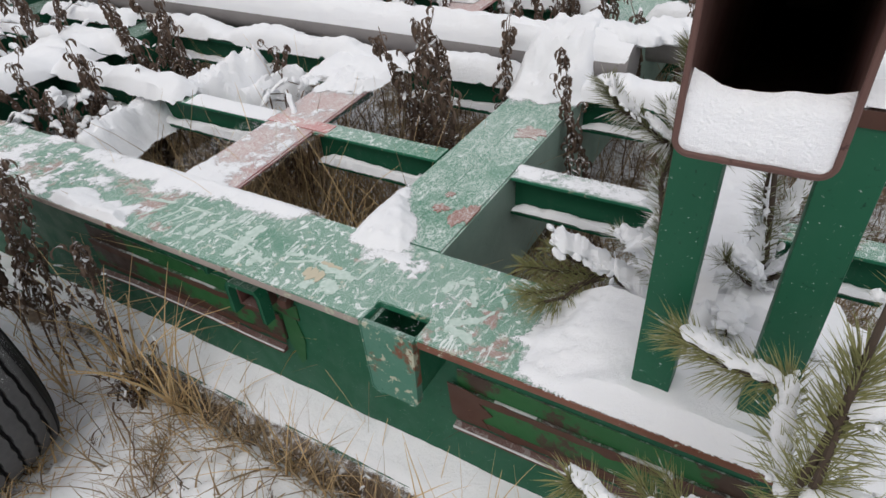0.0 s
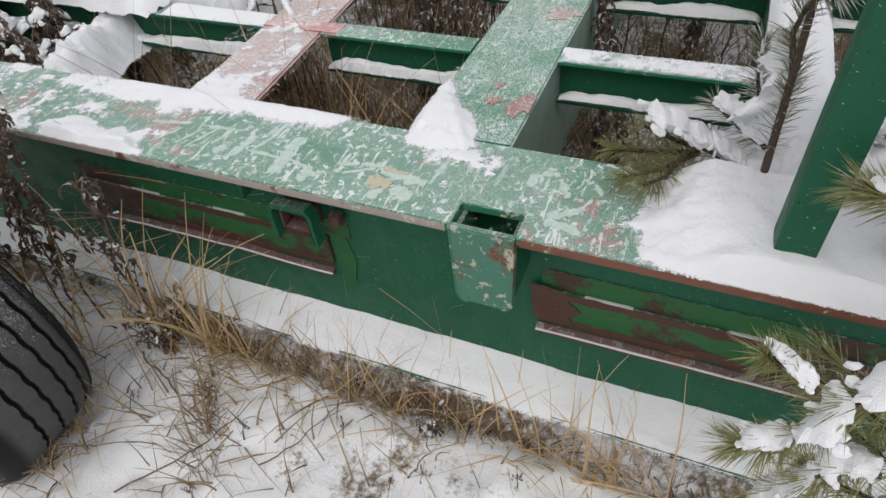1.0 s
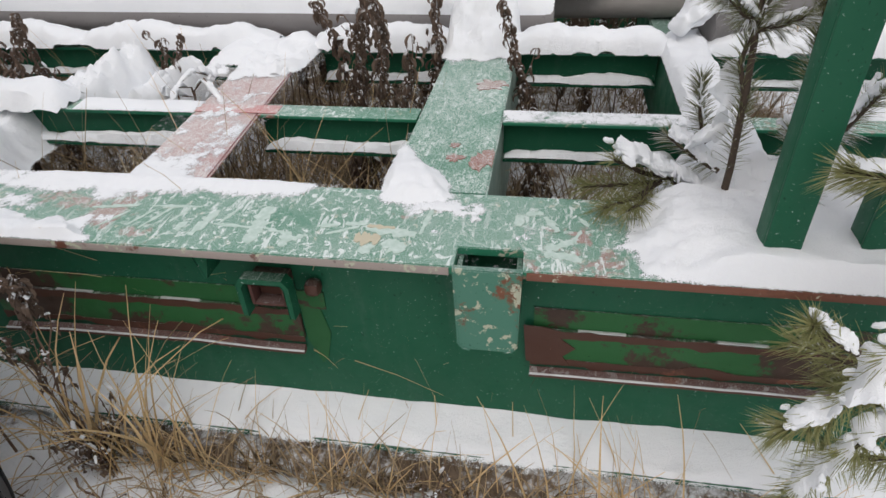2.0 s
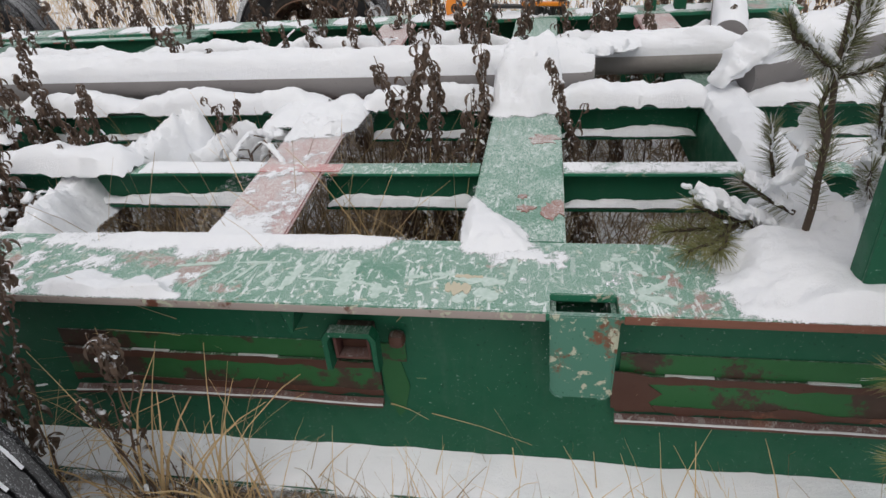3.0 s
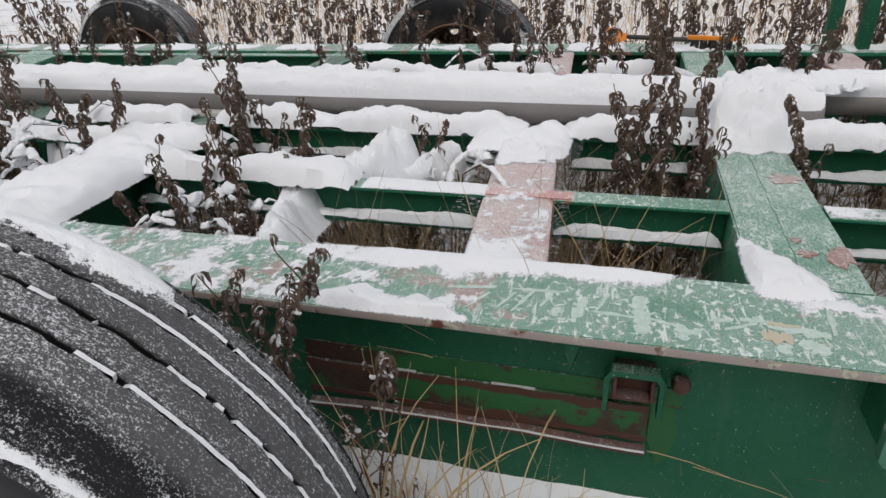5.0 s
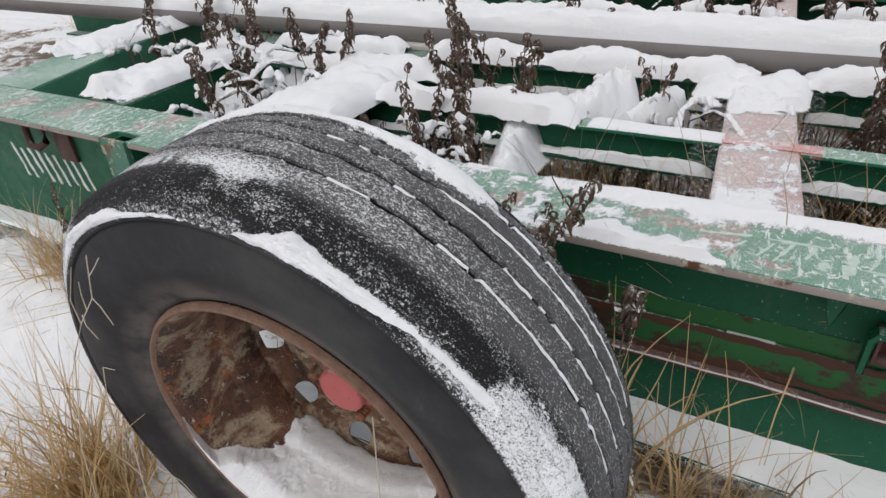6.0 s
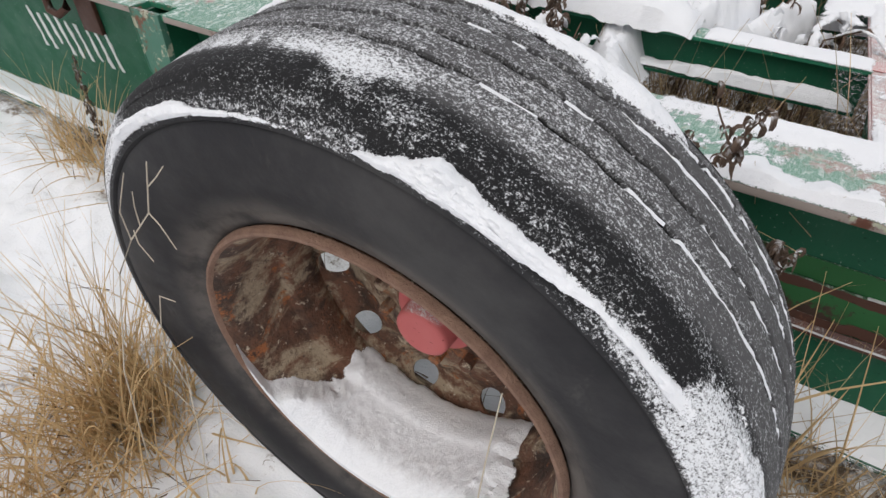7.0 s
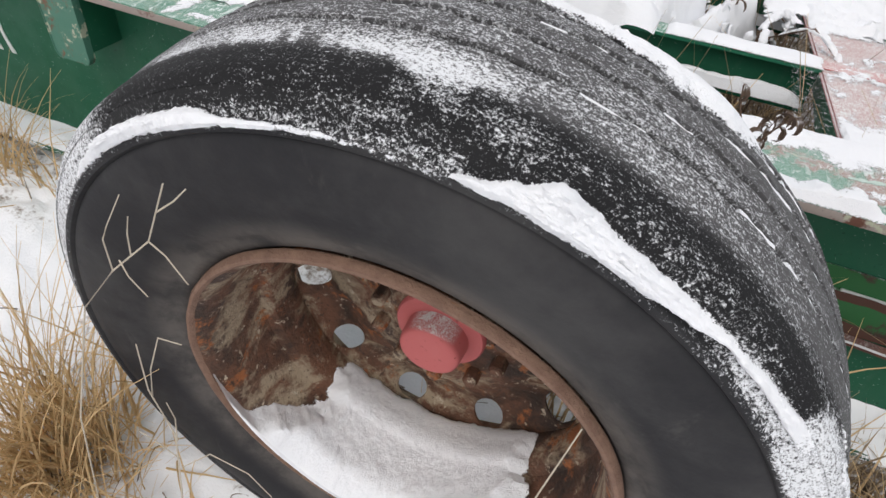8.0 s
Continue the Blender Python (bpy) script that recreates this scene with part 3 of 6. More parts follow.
lay("powder snow thinning out over the faded red plate", snow_field(-0.79, -0.52, 0.19, 1.0, 0.006, lambda x, y: TOP, plate_snow))
drift(0.425, 0.553, 0.20, 1.14, 0.046, 0.08, 8.0)
drift(0.33, 0.80, 0.17, 0.40, 0.075, 0.13, 8.6, z=TOP - 0.02)
drift(0.425, 0.553, 1.40, 1.80, 0.05, 0.08, 8.3)
drift(-2.02, -1.70, 0.10, 0.76, 0.058, 0.10, 9.0)
drift(-2.80, -2.54, 0.22, 0.95, 0.055, 0.12, 10.0)
drift(-3.62, -3.30, 0.55, 1.6, 0.045, 0.20, 10.5)
for y, thick in ((1.03, 0.055), (1.78, 0.06)):
    for k, (a, b) in enumerate(GAPS):
        lay("rounded snow along a green stringer", snow_cap(a - 0.03, b + 0.03, y - 0.052, y + 0.052, TOP, thick, y * 7 + k, 0.010, 0.5))
lay("rounded snow along a green stringer", snow_cap(-1.80, -1.08, 0.495, 0.618, TOP, 0.058, 11.0, 0.016, 0.8))
lay("rounded snow along a green stringer", snow_cap(-2.50, -1.62, 0.725, 0.845, TOP, 0.062, 12.4, 0.010, 0.6))
lay("thin snow along a green stringer", snow_cap(0.03, 0.44, 0.527, 0.588, TOP, 0.005, 11.5, 0.006, 0.9))
lay("thin snow along a green stringer", snow_cap(-1.06, -0.725, 0.522, 0.592, TOP, 0.010, 11.8, 0.008, 0.9))
for y in (0.557, 1.03):
    for k, (a, b) in enumerate(GAPS):
        lay("snow on the lower flange of a stringer", snow_cap(a + 0.005, b - 0.005, y - 0.036, y - 0.005, TOP - 0.092, 0.024, y * 3 + k, 0.006, 0.7))


def saddle_snow(x, y):
    """Where the crossmember's snow climbs over the pipe and the timber."""
    n = fbm(x * 7, y * 7, 4.4) + 0.5 * fbm(x * 20, y * 20, 1.4) + 0.3 * fbm(x * 60, y * 60, 2.4)
    over = 0.026 * smooth01((y - 0.885 + 0.05 * n - 0.10 * (x + 0.068)) / 0.16) + 0.140 * smooth01((y - 0.925 + 0.02 * n) / 0.23) * smooth01((1.36 - y + 0.02 * n) / 0.18)
    v = abs(2 * (x + 0.068) / 0.222)
    return over * max(0.0, 1 - min(1.0, v + 0.04 * n) ** 8) ** 0.6 * (1 + 0.14 * n) - 0.003


lay("snow heaped over the pipe at the green crossmember", snow_field(-0.185, 0.05, 0.88, 1.44, 0.009, lambda x, y: TOP, saddle_snow))


def sill_snow(x, y):
    n = fbm(x * 3, y * 6, 12.0) + 0.4 * fbm(x * 16, y * 16, 2.0)
    level = 0.014 + 0.009 * n + 0.32 * max(0.0, y + 0.015) * smooth01((x + 1.5) / 0.7)
    return level * smooth01((y + 0.019 - 0.010 * n) / 0.016) + 0.001 * fbm(x * 60, y * 60)


lay("smooth snow on the bottom flange of the rail", snow_field(-4.0, 1.1, -0.036, 0.079, 0.010, lambda x, y: 0.010, sill_snow))
for k in range(16):
    x = -5.6 + 0.42 * k
    drift(x - 0.16, x + 0.14, 2.39, 2.60, 0.016, 0.10, 13.0 + k, label="patch of snow on the far rail")


# ---- posts with a square tube ----
def post(x0, x1, y0, y1, z1):
    p = thing("stake_post", "green painted steel channel post standing on the snowy rail", "post", "stake posts")
    part("front_plate", boxes((x0, x1, y0, y0 + 0.007, TOP, z1)), GREEN, p)
    part("side_plate", boxes((x0, x0 + 0.007, y0 + 0.0075, y1, TOP, z1)), GREEN, p)
    part("side_plate", boxes((x1 - 0.007, x1, y0 + 0.0075, y1, TOP, z1)), GREEN, p)
    part("top_band", boxes((x0 - 0.003, x1 + 0.003, y0 - 0.003, y1 + 0.003, z1 - 0.012, z1 + 0.006)), RUST, p, "rusty welded cap")
    lay("snow on the cap of a post", snow_cap(x0 - 0.003, x1 + 0.003, y0 - 0.003, y1 + 0.003, z1 + 0.006, 0.014, x0, 0.006))


post(0.452, 0.503, 0.018, 0.065, 0.968)
post(0.588, 0.642, 0.034, 0.082, 0.968)
post(0.452, 0.503, 2.45, 2.50, 0.952)
post(0.588, 0.642, 2.45, 2.50, 0.952)


TUBE_RUST = paint_material("brown_tube_rust", (0.085, 0.042, 0.036), (0.15, 0.085, 0.072), 0.52, 0.0, 0.0, 0.72, rust_tone=(0.17, 0.075, 0.05))


def square_tube(x0, x1, y0, y1, z0, z1, wall=0.006):
    t = thing("square_tube", "rusty brown steel square tube, open end half filled with snow", "steel tube")
    def loop(inset, r):
        out = []
        for cx, cz, a0 in ((x1 - inset - r, z0 + inset + r, -90), (x1 - inset - r, z1 - inset - r, 0), (x0 + inset + r, z1 - inset - r, 90), (x0 + inset + r, z0 + inset + r, 180)):
            for k in range(6):
                a = radians(a0 + 18 * k)
                out.append((cx + r * math.cos(a), cz + r * math.sin(a)))
        return out
    verts, faces = [], []
    for y, inset, r in ((y1, 0, 0.012), (y0 + 0.001, 0, 0.012), (y0, 0.001, 0.0115), (y0, wall - 0.001, 0.0075), (y0 + 0.001, wall, 0.007), (y1, wall, 0.007)):
        verts += [(x, y, z - 0.18 * (y - y0)) for x, z in loop(inset, r)]
    for ring in range(5):
        for k in range(24):
            k2 = (k + 1) % 24
            faces.append((ring * 24 + k, ring * 24 + k2, ring * 24 + 24 + k2, ring * 24 + 24 + k))
    faces.append(tuple(range(120, 144)))
    bm = (verts, faces)
    part("tube_wall", bm, TUBE_RUST, t)

    def plug(x, z):
        """How far the snow reaches towards the opening at this height."""
        v = abs(2 * (x - x0) / (x1 - x0) - 1)
        top = z0 + wall + 0.042 + 0.010 * v ** 3 + 0.003 * fbm(x * 30, z * 30)
        return top
    verts, faces = [], []
    nx, ny = 30, 22
    for i in range(nx + 1):
        x = x0 + wall + (x1 - x0 - 2 * wall) * i / nx
        top = plug(x, 0) - (z0 + wall)
        for j in range(ny + 1):
            u = j / ny
            if u < 0.5:
                z, y = z0 + wall + top * (u / 0.5) ** 0.8, y0 + 0.003 + 0.010 * (u / 0.5) ** 4
            else:
                w = (u - 0.5) / 0.5
                z, y = z0 + wall + top * (1 - w ** 0.6), y0 + 0.013 + 0.07 * w
            verts.append((x, y + 0.0012 * fbm(x * 60, z * 60), z - 0.18 * (y - y0)))
    for i in range(nx):
        for j in range(ny):
            a = i * (ny + 1) + j
            faces.append((a, a + ny + 1, a + ny + 2, a + 1))
    lay("snow blown into the open tube", (verts, faces))
    return t


square_tube(0.488, 0.580, -0.228, 0.70, 1.033, 1.150, 0.004)


# ---- wheels ----
WHEEL = Vector((-1.2074, -0.4131, 0.3104))
SIDE = [(0.296, -0.104), (0.306, -0.115), (0.316, -0.119), (0.326, -0.1215), (0.331, -0.128), (0.350, -0.135), (0.380, -0.142), (0.408, -0.1455), (0.432, -0.1458),
        (0.448, -0.1445), (0.452, -0.1415), (0.4555, -0.1455), (0.4625, -0.1450), (0.4665, -0.1385), (0.472, -0.1368), (0.478, -0.1345), (0.484, -0.1318), (0.490, -0.1283), (0.4955, -0.1235), (0.500, -0.1175)]
GROOVES = (-0.038, 0.004, 0.045, 0.080)
CROWN = 0.511


def crown_at(y):
    return CROWN - 0.9 * y * y


def tread_profile():
    """Radius and y across the tread, with straight grooves."""
    out = [(0.4903, -0.1290), (0.4961, -0.1242), (0.5006, -0.1180), (0.5025, -0.110), (0.504, -0.100), (0.505, -0.090), (crown_at(-0.075), -0.075), (crown_at(-0.058), -0.058)]
    for k, g in enumerate(GROOVES):
        crown = crown_at(g)
        out += [(crown, g - 0.0050), (crown - 0.012, g - 0.0034), (crown - 0.012, g + 0.0034), (crown, g + 0.0050)]
        if k < 3:
            mid = (g + GROOVES[k + 1]) / 2
            out.append((crown_at(mid), mid))
    return out + [(0.503, 0.095), (0.494, 0.104)]


def saw_edged(mesh, profile):
    """Gives the groove edges of a turned tread their small steps."""
    verts, faces = mesh
    n = len(profile)
    edge = [any(abs(abs(y - g) - 0.0050) < 0.0002 for g in GROOVES) for r, y in profile]
    out = []
    for k, (x, y, z) in enumerate(verts):
        ring, i = divmod(k, n)
        if edge[i]:
            y += 0.0015 * (1 if (ring // 3) % 2 else -1)
        out.append((x, y, z))
    return out, faces


def steps_between(x, rows):
    """Smooth steps through rows of (x, value), x falling."""
    for (a, va), (b, vb) in zip(rows, rows[1:]):
        if a >= x >= b:
            return vb + (va - vb) * smooth01((x - b) / (a - b))
    return rows[0][1] if x > rows[0][0] else rows[-1][1]


CROWN_EDGE = [(130, 0.150), (116, 0.141), (104, 0.146), (92, 0.138), (87, 0.127), (82, 0.140), (78, 0.153), (62, 0.149), (56, 0.140), (42, 0.139), (36, 0.10), (30, 0.09)]


def frost_at(a, v):
    """How densely frost lies on the tyre at the angle a, v metres across from its raised ring to the tread."""
    edge = steps_between(a, CROWN_EDGE) + 0.006 * fbm(a * 0.10, v * 20, 2.2) + (0.006 if a > 95 and math.sin(a * 1.9 + 2 * fbm(a * 0.3, 1.0)) > 0 else 0)
    rib = 0.38 + 0.16 * fbm(a * 0.06, v * 12, 4.0) - 0.20 * smooth01((64 - a) / 22) - 0.08 * smooth01((v - 0.20) / 0.04)
    near = (0.30 * smooth01((a - 76) / 10) + 0.16 * smooth01((a - 58) / 12)) * smooth01((0.185 - v) / 0.03)
    crown = (rib + near) * smooth01((v - edge + 0.003) / 0.008)
    fringe = 0.34 * bell(v, edge, 0.008) * smooth01((90 - a) / 14)
    flecks = 0.05 + 0.40 * bell(a, 84, 12) * smooth01((0.40 + fbm(a * 0.16, v * 24, 6.0)) / 0.7)
    hem = 0.40 * bell(v, 0.050, 0.013) * smooth01((a - 74) / 12)
    streaks = 0.30 * smooth01((74 - a) / 12) * smooth01((0.34 + fbm(a * 0.06, v * 70, 7.0)) / 0.7)
    rubbed = 0.85 * smooth01((43.5 + 5 * fbm(a * 0.2, v * 30, 3.3) - a + 60 * max(0.0, v - 0.12)) / 7) * smooth01((0.136 + 0.012 * fbm(a * 0.2, v * 10, 8.1) - v) / 0.02)
    rubbed = max(rubbed, 0.7 * smooth01((58 - a) / 10) * smooth01((0.082 - v) / 0.008) * smooth01((v - 0.044) / 0.006))
    side = smooth01((a - 124) / 10) * 0.75
    return max(crown, fringe, flecks, hem, streaks, rubbed, side if v > 0.05 else 0.0) * smooth01((a + 8) / 22)


def with_frost(mesh, name, mat):
    """A turned mesh with the density of its frost and the place across the tyre kept at its points."""
    me = mesh_from(name, mesh[0], mesh[1], mat)
    frost, across = [], []
    for x, y, z in mesh[0]:
        r = math.hypot(x, z)
        a = math.degrees(math.atan2(z, x))
        v = r + y - 0.2795
        across.append(v)
        frost.append(frost_at(a + 360 if a < -90 else a, v) if r > 0.46 and z > -0.1 and y < 0.12 else 0.0)
    me.attributes.new("frost", "FLOAT", "POINT").data.foreach_set("value", frost)
    me.attributes.new("across", "FLOAT", "POINT").data.foreach_set("value", across)
    return me


def attribute(m, name):
    n = m.t.nodes.new("ShaderNodeAttribute")
    n.attribute_name = name
    return n.outputs["Fac"]


def frost_cover(m):
    """Flecks of frost, drawn out across the tyre, as dense as the point's frost says."""
    density = attribute(m, "frost")
    fine = m.noise(460, 4, 0.72, world_space=False)
    flake = m.noise(150, 5, 0.72, (1, 2.0, 1), world_space=False)
    grain = m.math("ADD", m.math("MULTIPLY", fine, 0.55), m.math("MULTIPLY", flake, 0.45))
    edge = m.math("SUBTRACT", 0.600, m.math("MULTIPLY", density, 0.195))
    return m.math("MULTIPLY", m.ramp(m.math("SUBTRACT", grain, edge), -0.045, 0.085), m.ramp(density, 0.0, 0.10, 0.0, 0.90))


def rubber_material():
    m = Mat("sidewall_rubber", 0.72)
    m.b.inputs["Specular IOR Level"].default_value = 0.3
    m.b.inputs["Metallic"].default_value = 0.0
    c = m.mix(m.noise(40, 4), (0.011, 0.011, 0.013), (0.020, 0.020, 0.023))
    c = m.mix(m.ramp(m.noise(4, 6, 0.65), 0.42, 0.72, 0.0, 0.8), c, (0.058, 0.057, 0.057))
    c = m.mix(m.ramp(m.noise(9, 6, 0.75, (1, 1, 0.35), distort=0.6), 0.60, 0.70, 0.0, 0.35), c, (0.085, 0.080, 0.076))
    sp = m.t.nodes.new("ShaderNodeSeparateXYZ")
    m.link(m.co, sp.inputs[0])
    x, z = sp.outputs["X"], sp.outputs["Z"]
    radius = m.math("SQRT", m.math("ADD", m.math("MULTIPLY", x, x), m.math("MULTIPLY", z, z)), 0.0)
    c = m.mix(m.ramp(radius, 0.462, 0.468), c, m.mix(m.noise(40, 4), (0.006, 0.006, 0.007), (0.012, 0.012, 0.013)))
    dusty = m.math("MULTIPLY", m.ramp(radius, 0.365, 0.318), m.ramp(m.noise(12, 5, 0.7), 0.3, 0.65, 0.15, 0.85))
    c = m.mix(dusty, c, (0.125, 0.112, 0.102))
    m.color(m.mix(frost_cover(m), c, WHITE))
    m.bump(m.math("ADD", m.noise(160, 4), m.math("MULTIPLY", m.noise(22, 4), 1.5)), 0.22, 0.002)
    return m.m


def tread_material():
    m = Mat("tread_rubber_frosted", 0.8)
    m.b.inputs["Specular IOR Level"].default_value = 0.3
    frost = frost_cover(m)
    sp = m.t.nodes.new("ShaderNodeSeparateXYZ")
    m.link(m.co, sp.inputs[0])
    x, y, z = sp.outputs["X"], sp.outputs["Y"], sp.outputs["Z"]
    radius = m.math("SQRT", m.math("ADD", m.math("MULTIPLY", x, x), m.math("MULTIPLY", z, z)), 0.0)
    worn = m.mix(m.noise(60, 4), (0.060, 0.060, 0.063), (0.105, 0.104, 0.106))
    rubber = m.mix(m.ramp(m.math("ADD", attribute(m, "across"), m.math("MULTIPLY", m.noise(14, 5, 0.7), 0.02)), 0.138, 0.165), (0.008, 0.008, 0.009), worn)
    # Grooves are darkened in the colour by their depth, and kept free of frost.
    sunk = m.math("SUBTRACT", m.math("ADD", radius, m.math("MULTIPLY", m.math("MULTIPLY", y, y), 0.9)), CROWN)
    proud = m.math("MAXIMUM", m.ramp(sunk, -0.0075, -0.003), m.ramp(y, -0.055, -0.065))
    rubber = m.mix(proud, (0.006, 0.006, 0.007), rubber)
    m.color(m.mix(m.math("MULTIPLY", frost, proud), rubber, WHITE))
    m.bump(m.math("ADD", m.noise(200, 4), frost), 0.4, 0.002)
    return m.m


def rim_material():
    m = Mat("flaking_rust", 0.75)
    run = (1, 0.75, 1)
    c = m.mix(m.ramp(m.noise(10, 6, 0.7, world_space=False), 0.35, 0.62), (0.034, 0.021, 0.015), (0.15, 0.068, 0.038))
    c = m.mix(m.ramp(m.noise(9, 7, 0.72, run, distort=0.5, world_space=False), 0.50, 0.62), c, (0.33, 0.26, 0.18))
    c = m.mix(m.ramp(m.noise(14, 6, 0.72, run, world_space=False), 0.565, 0.64), c, (0.30, 0.105, 0.034))
    c = m.mix(m.ramp(m.noise(24, 6, 0.72, (1, 0.5, 1), distort=0.4, world_space=False), 0.57, 0.66), c, (0.060, 0.034, 0.025))
    c = m.mix(m.ramp(m.noise(48, 6, 0.75, world_space=False), 0.60, 0.66), c, (0.48, 0.41, 0.31))
    c = m.mix(m.ramp(m.noise(150, 4, 0.7, world_space=False), 0.60, 0.68), c, (0.05, 0.026, 0.018))
    m.color(c)
    m.bump(m.math("ADD", m.noise(25, 6, 0.7), m.noise(120, 4)), 0.6, 0.006)
    return m.m


LIP_RUST = plain("pale_rust", (0.10, 0.050, 0.034), (0.30, 0.185, 0.13), 0.8, 45, 1.0)
SIDEWALL, TREAD, RIM_RUST = rubber_material(), tread_material(), rim_material()


def disc_mesh():
    """A dished disc with ten round hand holes near its edge."""
    bm = bmesh.new()
    n, R0, R1, Rh, rh, seg = 10, 0.273, 0.120, 0.239, 0.0275, 18
    half = math.pi / n

    def border(a0, t):
        d = Vector((math.cos(t), math.sin(t)))
        c = Vector((Rh * math.cos(a0), Rh * math.sin(a0)))
        for step in range(1, 600):
            p = c + d * step * 0.0005
            ang = (math.atan2(p.y, p.x) - a0 + math.pi) % (2 * math.pi) - math.pi
            if p.length >= R0 or p.length <= R1 or abs(ang) >= half:
                break
        return p
    for k in range(n):
        a0 = 2 * math.pi * k / n + radians(5)
        turns = [a0 + 2 * math.pi * j / seg for j in range(seg)]
        hole = [bm.verts.new((Rh * math.cos(a0) + rh * math.cos(t), 0, Rh * math.sin(a0) + rh * math.sin(t))) for t in turns]
        outer = []
        for t in turns:
            p = border(a0, t)
            outer.append(bm.verts.new((p.x, 0, p.y)))
        corners = [bm.verts.new((r * math.cos(a0 + s * half), 0, r * math.sin(a0 + s * half))) for r, s in ((R0, 1), (R0, -1), (R1, -1), (R1, 1))]
        for j in range(seg):
            bm.faces.new((hole[j], hole[(j + 1) % seg], outer[(j + 1) % seg], outer[j]))
        for c in corners:
            near = sorted(outer, key=lambda v: (v.co - c.co).length)[:2]
            bm.faces.new((near[0], near[1], c))
    for v in bm.verts:
        r = math.hypot(v.co.x, v.co.z)
        v.co.y = 0.076 + 0.030 * smooth01((r - 0.13) / 0.07) - 0.040 * smooth01((r - 0.195) / 0.11) + 0.003 * fbm(v.co.x * 9, v.co.z * 9)
    bmesh.ops.remove_doubles(bm, verts=bm.verts, dist=0.0007)
    bmesh.ops.recalc_face_normals(bm, faces=bm.faces)
    ext = bmesh.ops.extrude_face_region(bm, geom=bm.faces[:])["geom"]
    bmesh.ops.translate(bm, vec=(0, 0.006, 0), verts=[g for g in ext if isinstance(g, bmesh.types.BMVert)])
    return bm


def bell(a, mid, wide):
    return math.exp(-((a - mid) / wide) ** 2)


def refined(profile, parts):
    out = []
    for (r0, y0), (r1, y1) in zip(profile, profile[1:]):
        out += [(r0 + (r1 - r0) * q / parts, y0 + (y1 - y0) * q / parts) for q in range(parts)]
    return out + [profile[-1]]


def build_wheel():
    w = thing("truck_wheel", "worn black truck tyre on a rusty steel rim, dusted with snow", "wheel", "truck wheels")
    outline = SIDE[:13] + refined(SIDE[13:], 2) + [(0.47, -0.10), (0.47, 0.08)] + [(r, -y * 0.88) for r, y in reversed(SIDE)]
    tyre = part("tyre", with_frost(lathe(outline, 300), "tyre", SIDEWALL), SIDEWALL, w, "black rubber sidewall with a raised ring")
    profile = tread_profile()
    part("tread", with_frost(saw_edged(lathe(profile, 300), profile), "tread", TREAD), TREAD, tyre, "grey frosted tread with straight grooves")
    rim_profile = [(0.290, -0.121), (0.294, -0.125), (0.300, -0.1235), (0.302, -0.118), (0.298, -0.112), (0.292, -0.110), (0.288, -0.085), (0.284, -0.050), (0.278, -0.012),
                   (0.274, 0.050), (0.280, 0.080), (0.284, 0.088), (0.300, 0.092), (0.298, 0.104), (0.288, 0.107), (0.277, 0.100), (0.271, 0.084),
                   (0.258, 0.066), (0.2535, 0.050), (0.2525, 0.014), (0.2555, 0.004), (0.2700, -0.004), (0.2745, -0.022), (0.2755, -0.075), (0.278, -0.096), (0.283, -0.112)]
    rim = part("rim", lathe(rim_profile, 96, True), RIM_RUST, w, "rusty flaking steel rim")
    lip = [(0.2900, -0.1195), (0.2915, -0.1250), (0.2950, -0.1282), (0.2990, -0.1275), (0.3022, -0.1222), (0.3028, -0.1152), (0.2988, -0.1130), (0.2935, -0.1155)]
    verts, faces = lathe(lip, 160, True)
    part("rim_lip", ([Vector((x, y, z)) * (1 + 0.0035 * fbm(x * 22, z * 22, 5.0)) for x, y, z in verts], faces), LIP_RUST, rim, "pale rusty rounded lip")
    disc = part("disc", disc_mesh(), RIM_RUST, w, "rusty disc with round hand holes")
    part("disc_centre", lathe([(0.126, 0.076), (0.118, 0.073), (0.085, 0.071), (0.078, 0.068), (0.0001, 0.068)], 48), RIM_RUST, disc)
    part("hub", lathe([(0.072, 0.072), (0.072, 0.062), (0.069, 0.058), (0.054, 0.057), (0.0495, 0.053), (0.0480, 0.024), (0.0462, 0.018), (0.0430, 0.0155), (0.036, 0.0150), (0.0001, 0.0165)], 48), RED_CAP, w, "faded red hub cap")
    for k in range(10):
        a = 2 * math.pi * (k + 0.5) / 10
        nut = lathe([(0.0001, 0.046), (0.010, 0.046), (0.0125, 0.050), (0.0125, 0.078)], 6)
        part("wheel_nut", ([(x + 0.103 * math.cos(a), y, z + 0.103 * math.sin(a)) for x, y, z in nut[0]], nut[1]), RIM_RUST, disc, smooth=False)
    return w


wheel = build_wheel()
wheel_pose = Matrix.Translation(WHEEL) @ pose(0, 0, 0, 2.93, 0, 0.95)
wheel.matrix_basis = wheel_pose
copy_thing(wheel, Matrix.Translation((-3.75, 2.98, 0.27)) @ pose(0, 0, 0, 0, 20, 0))
copy_thing(wheel, Matrix.Translation((-1.42, 2.98, 0.27)) @ pose(0, 0, 0, 0, 10, 0))


def on_wheel(mesh):
    v, f = mesh
    return [wheel_pose @ Vector(p) for p in v], f


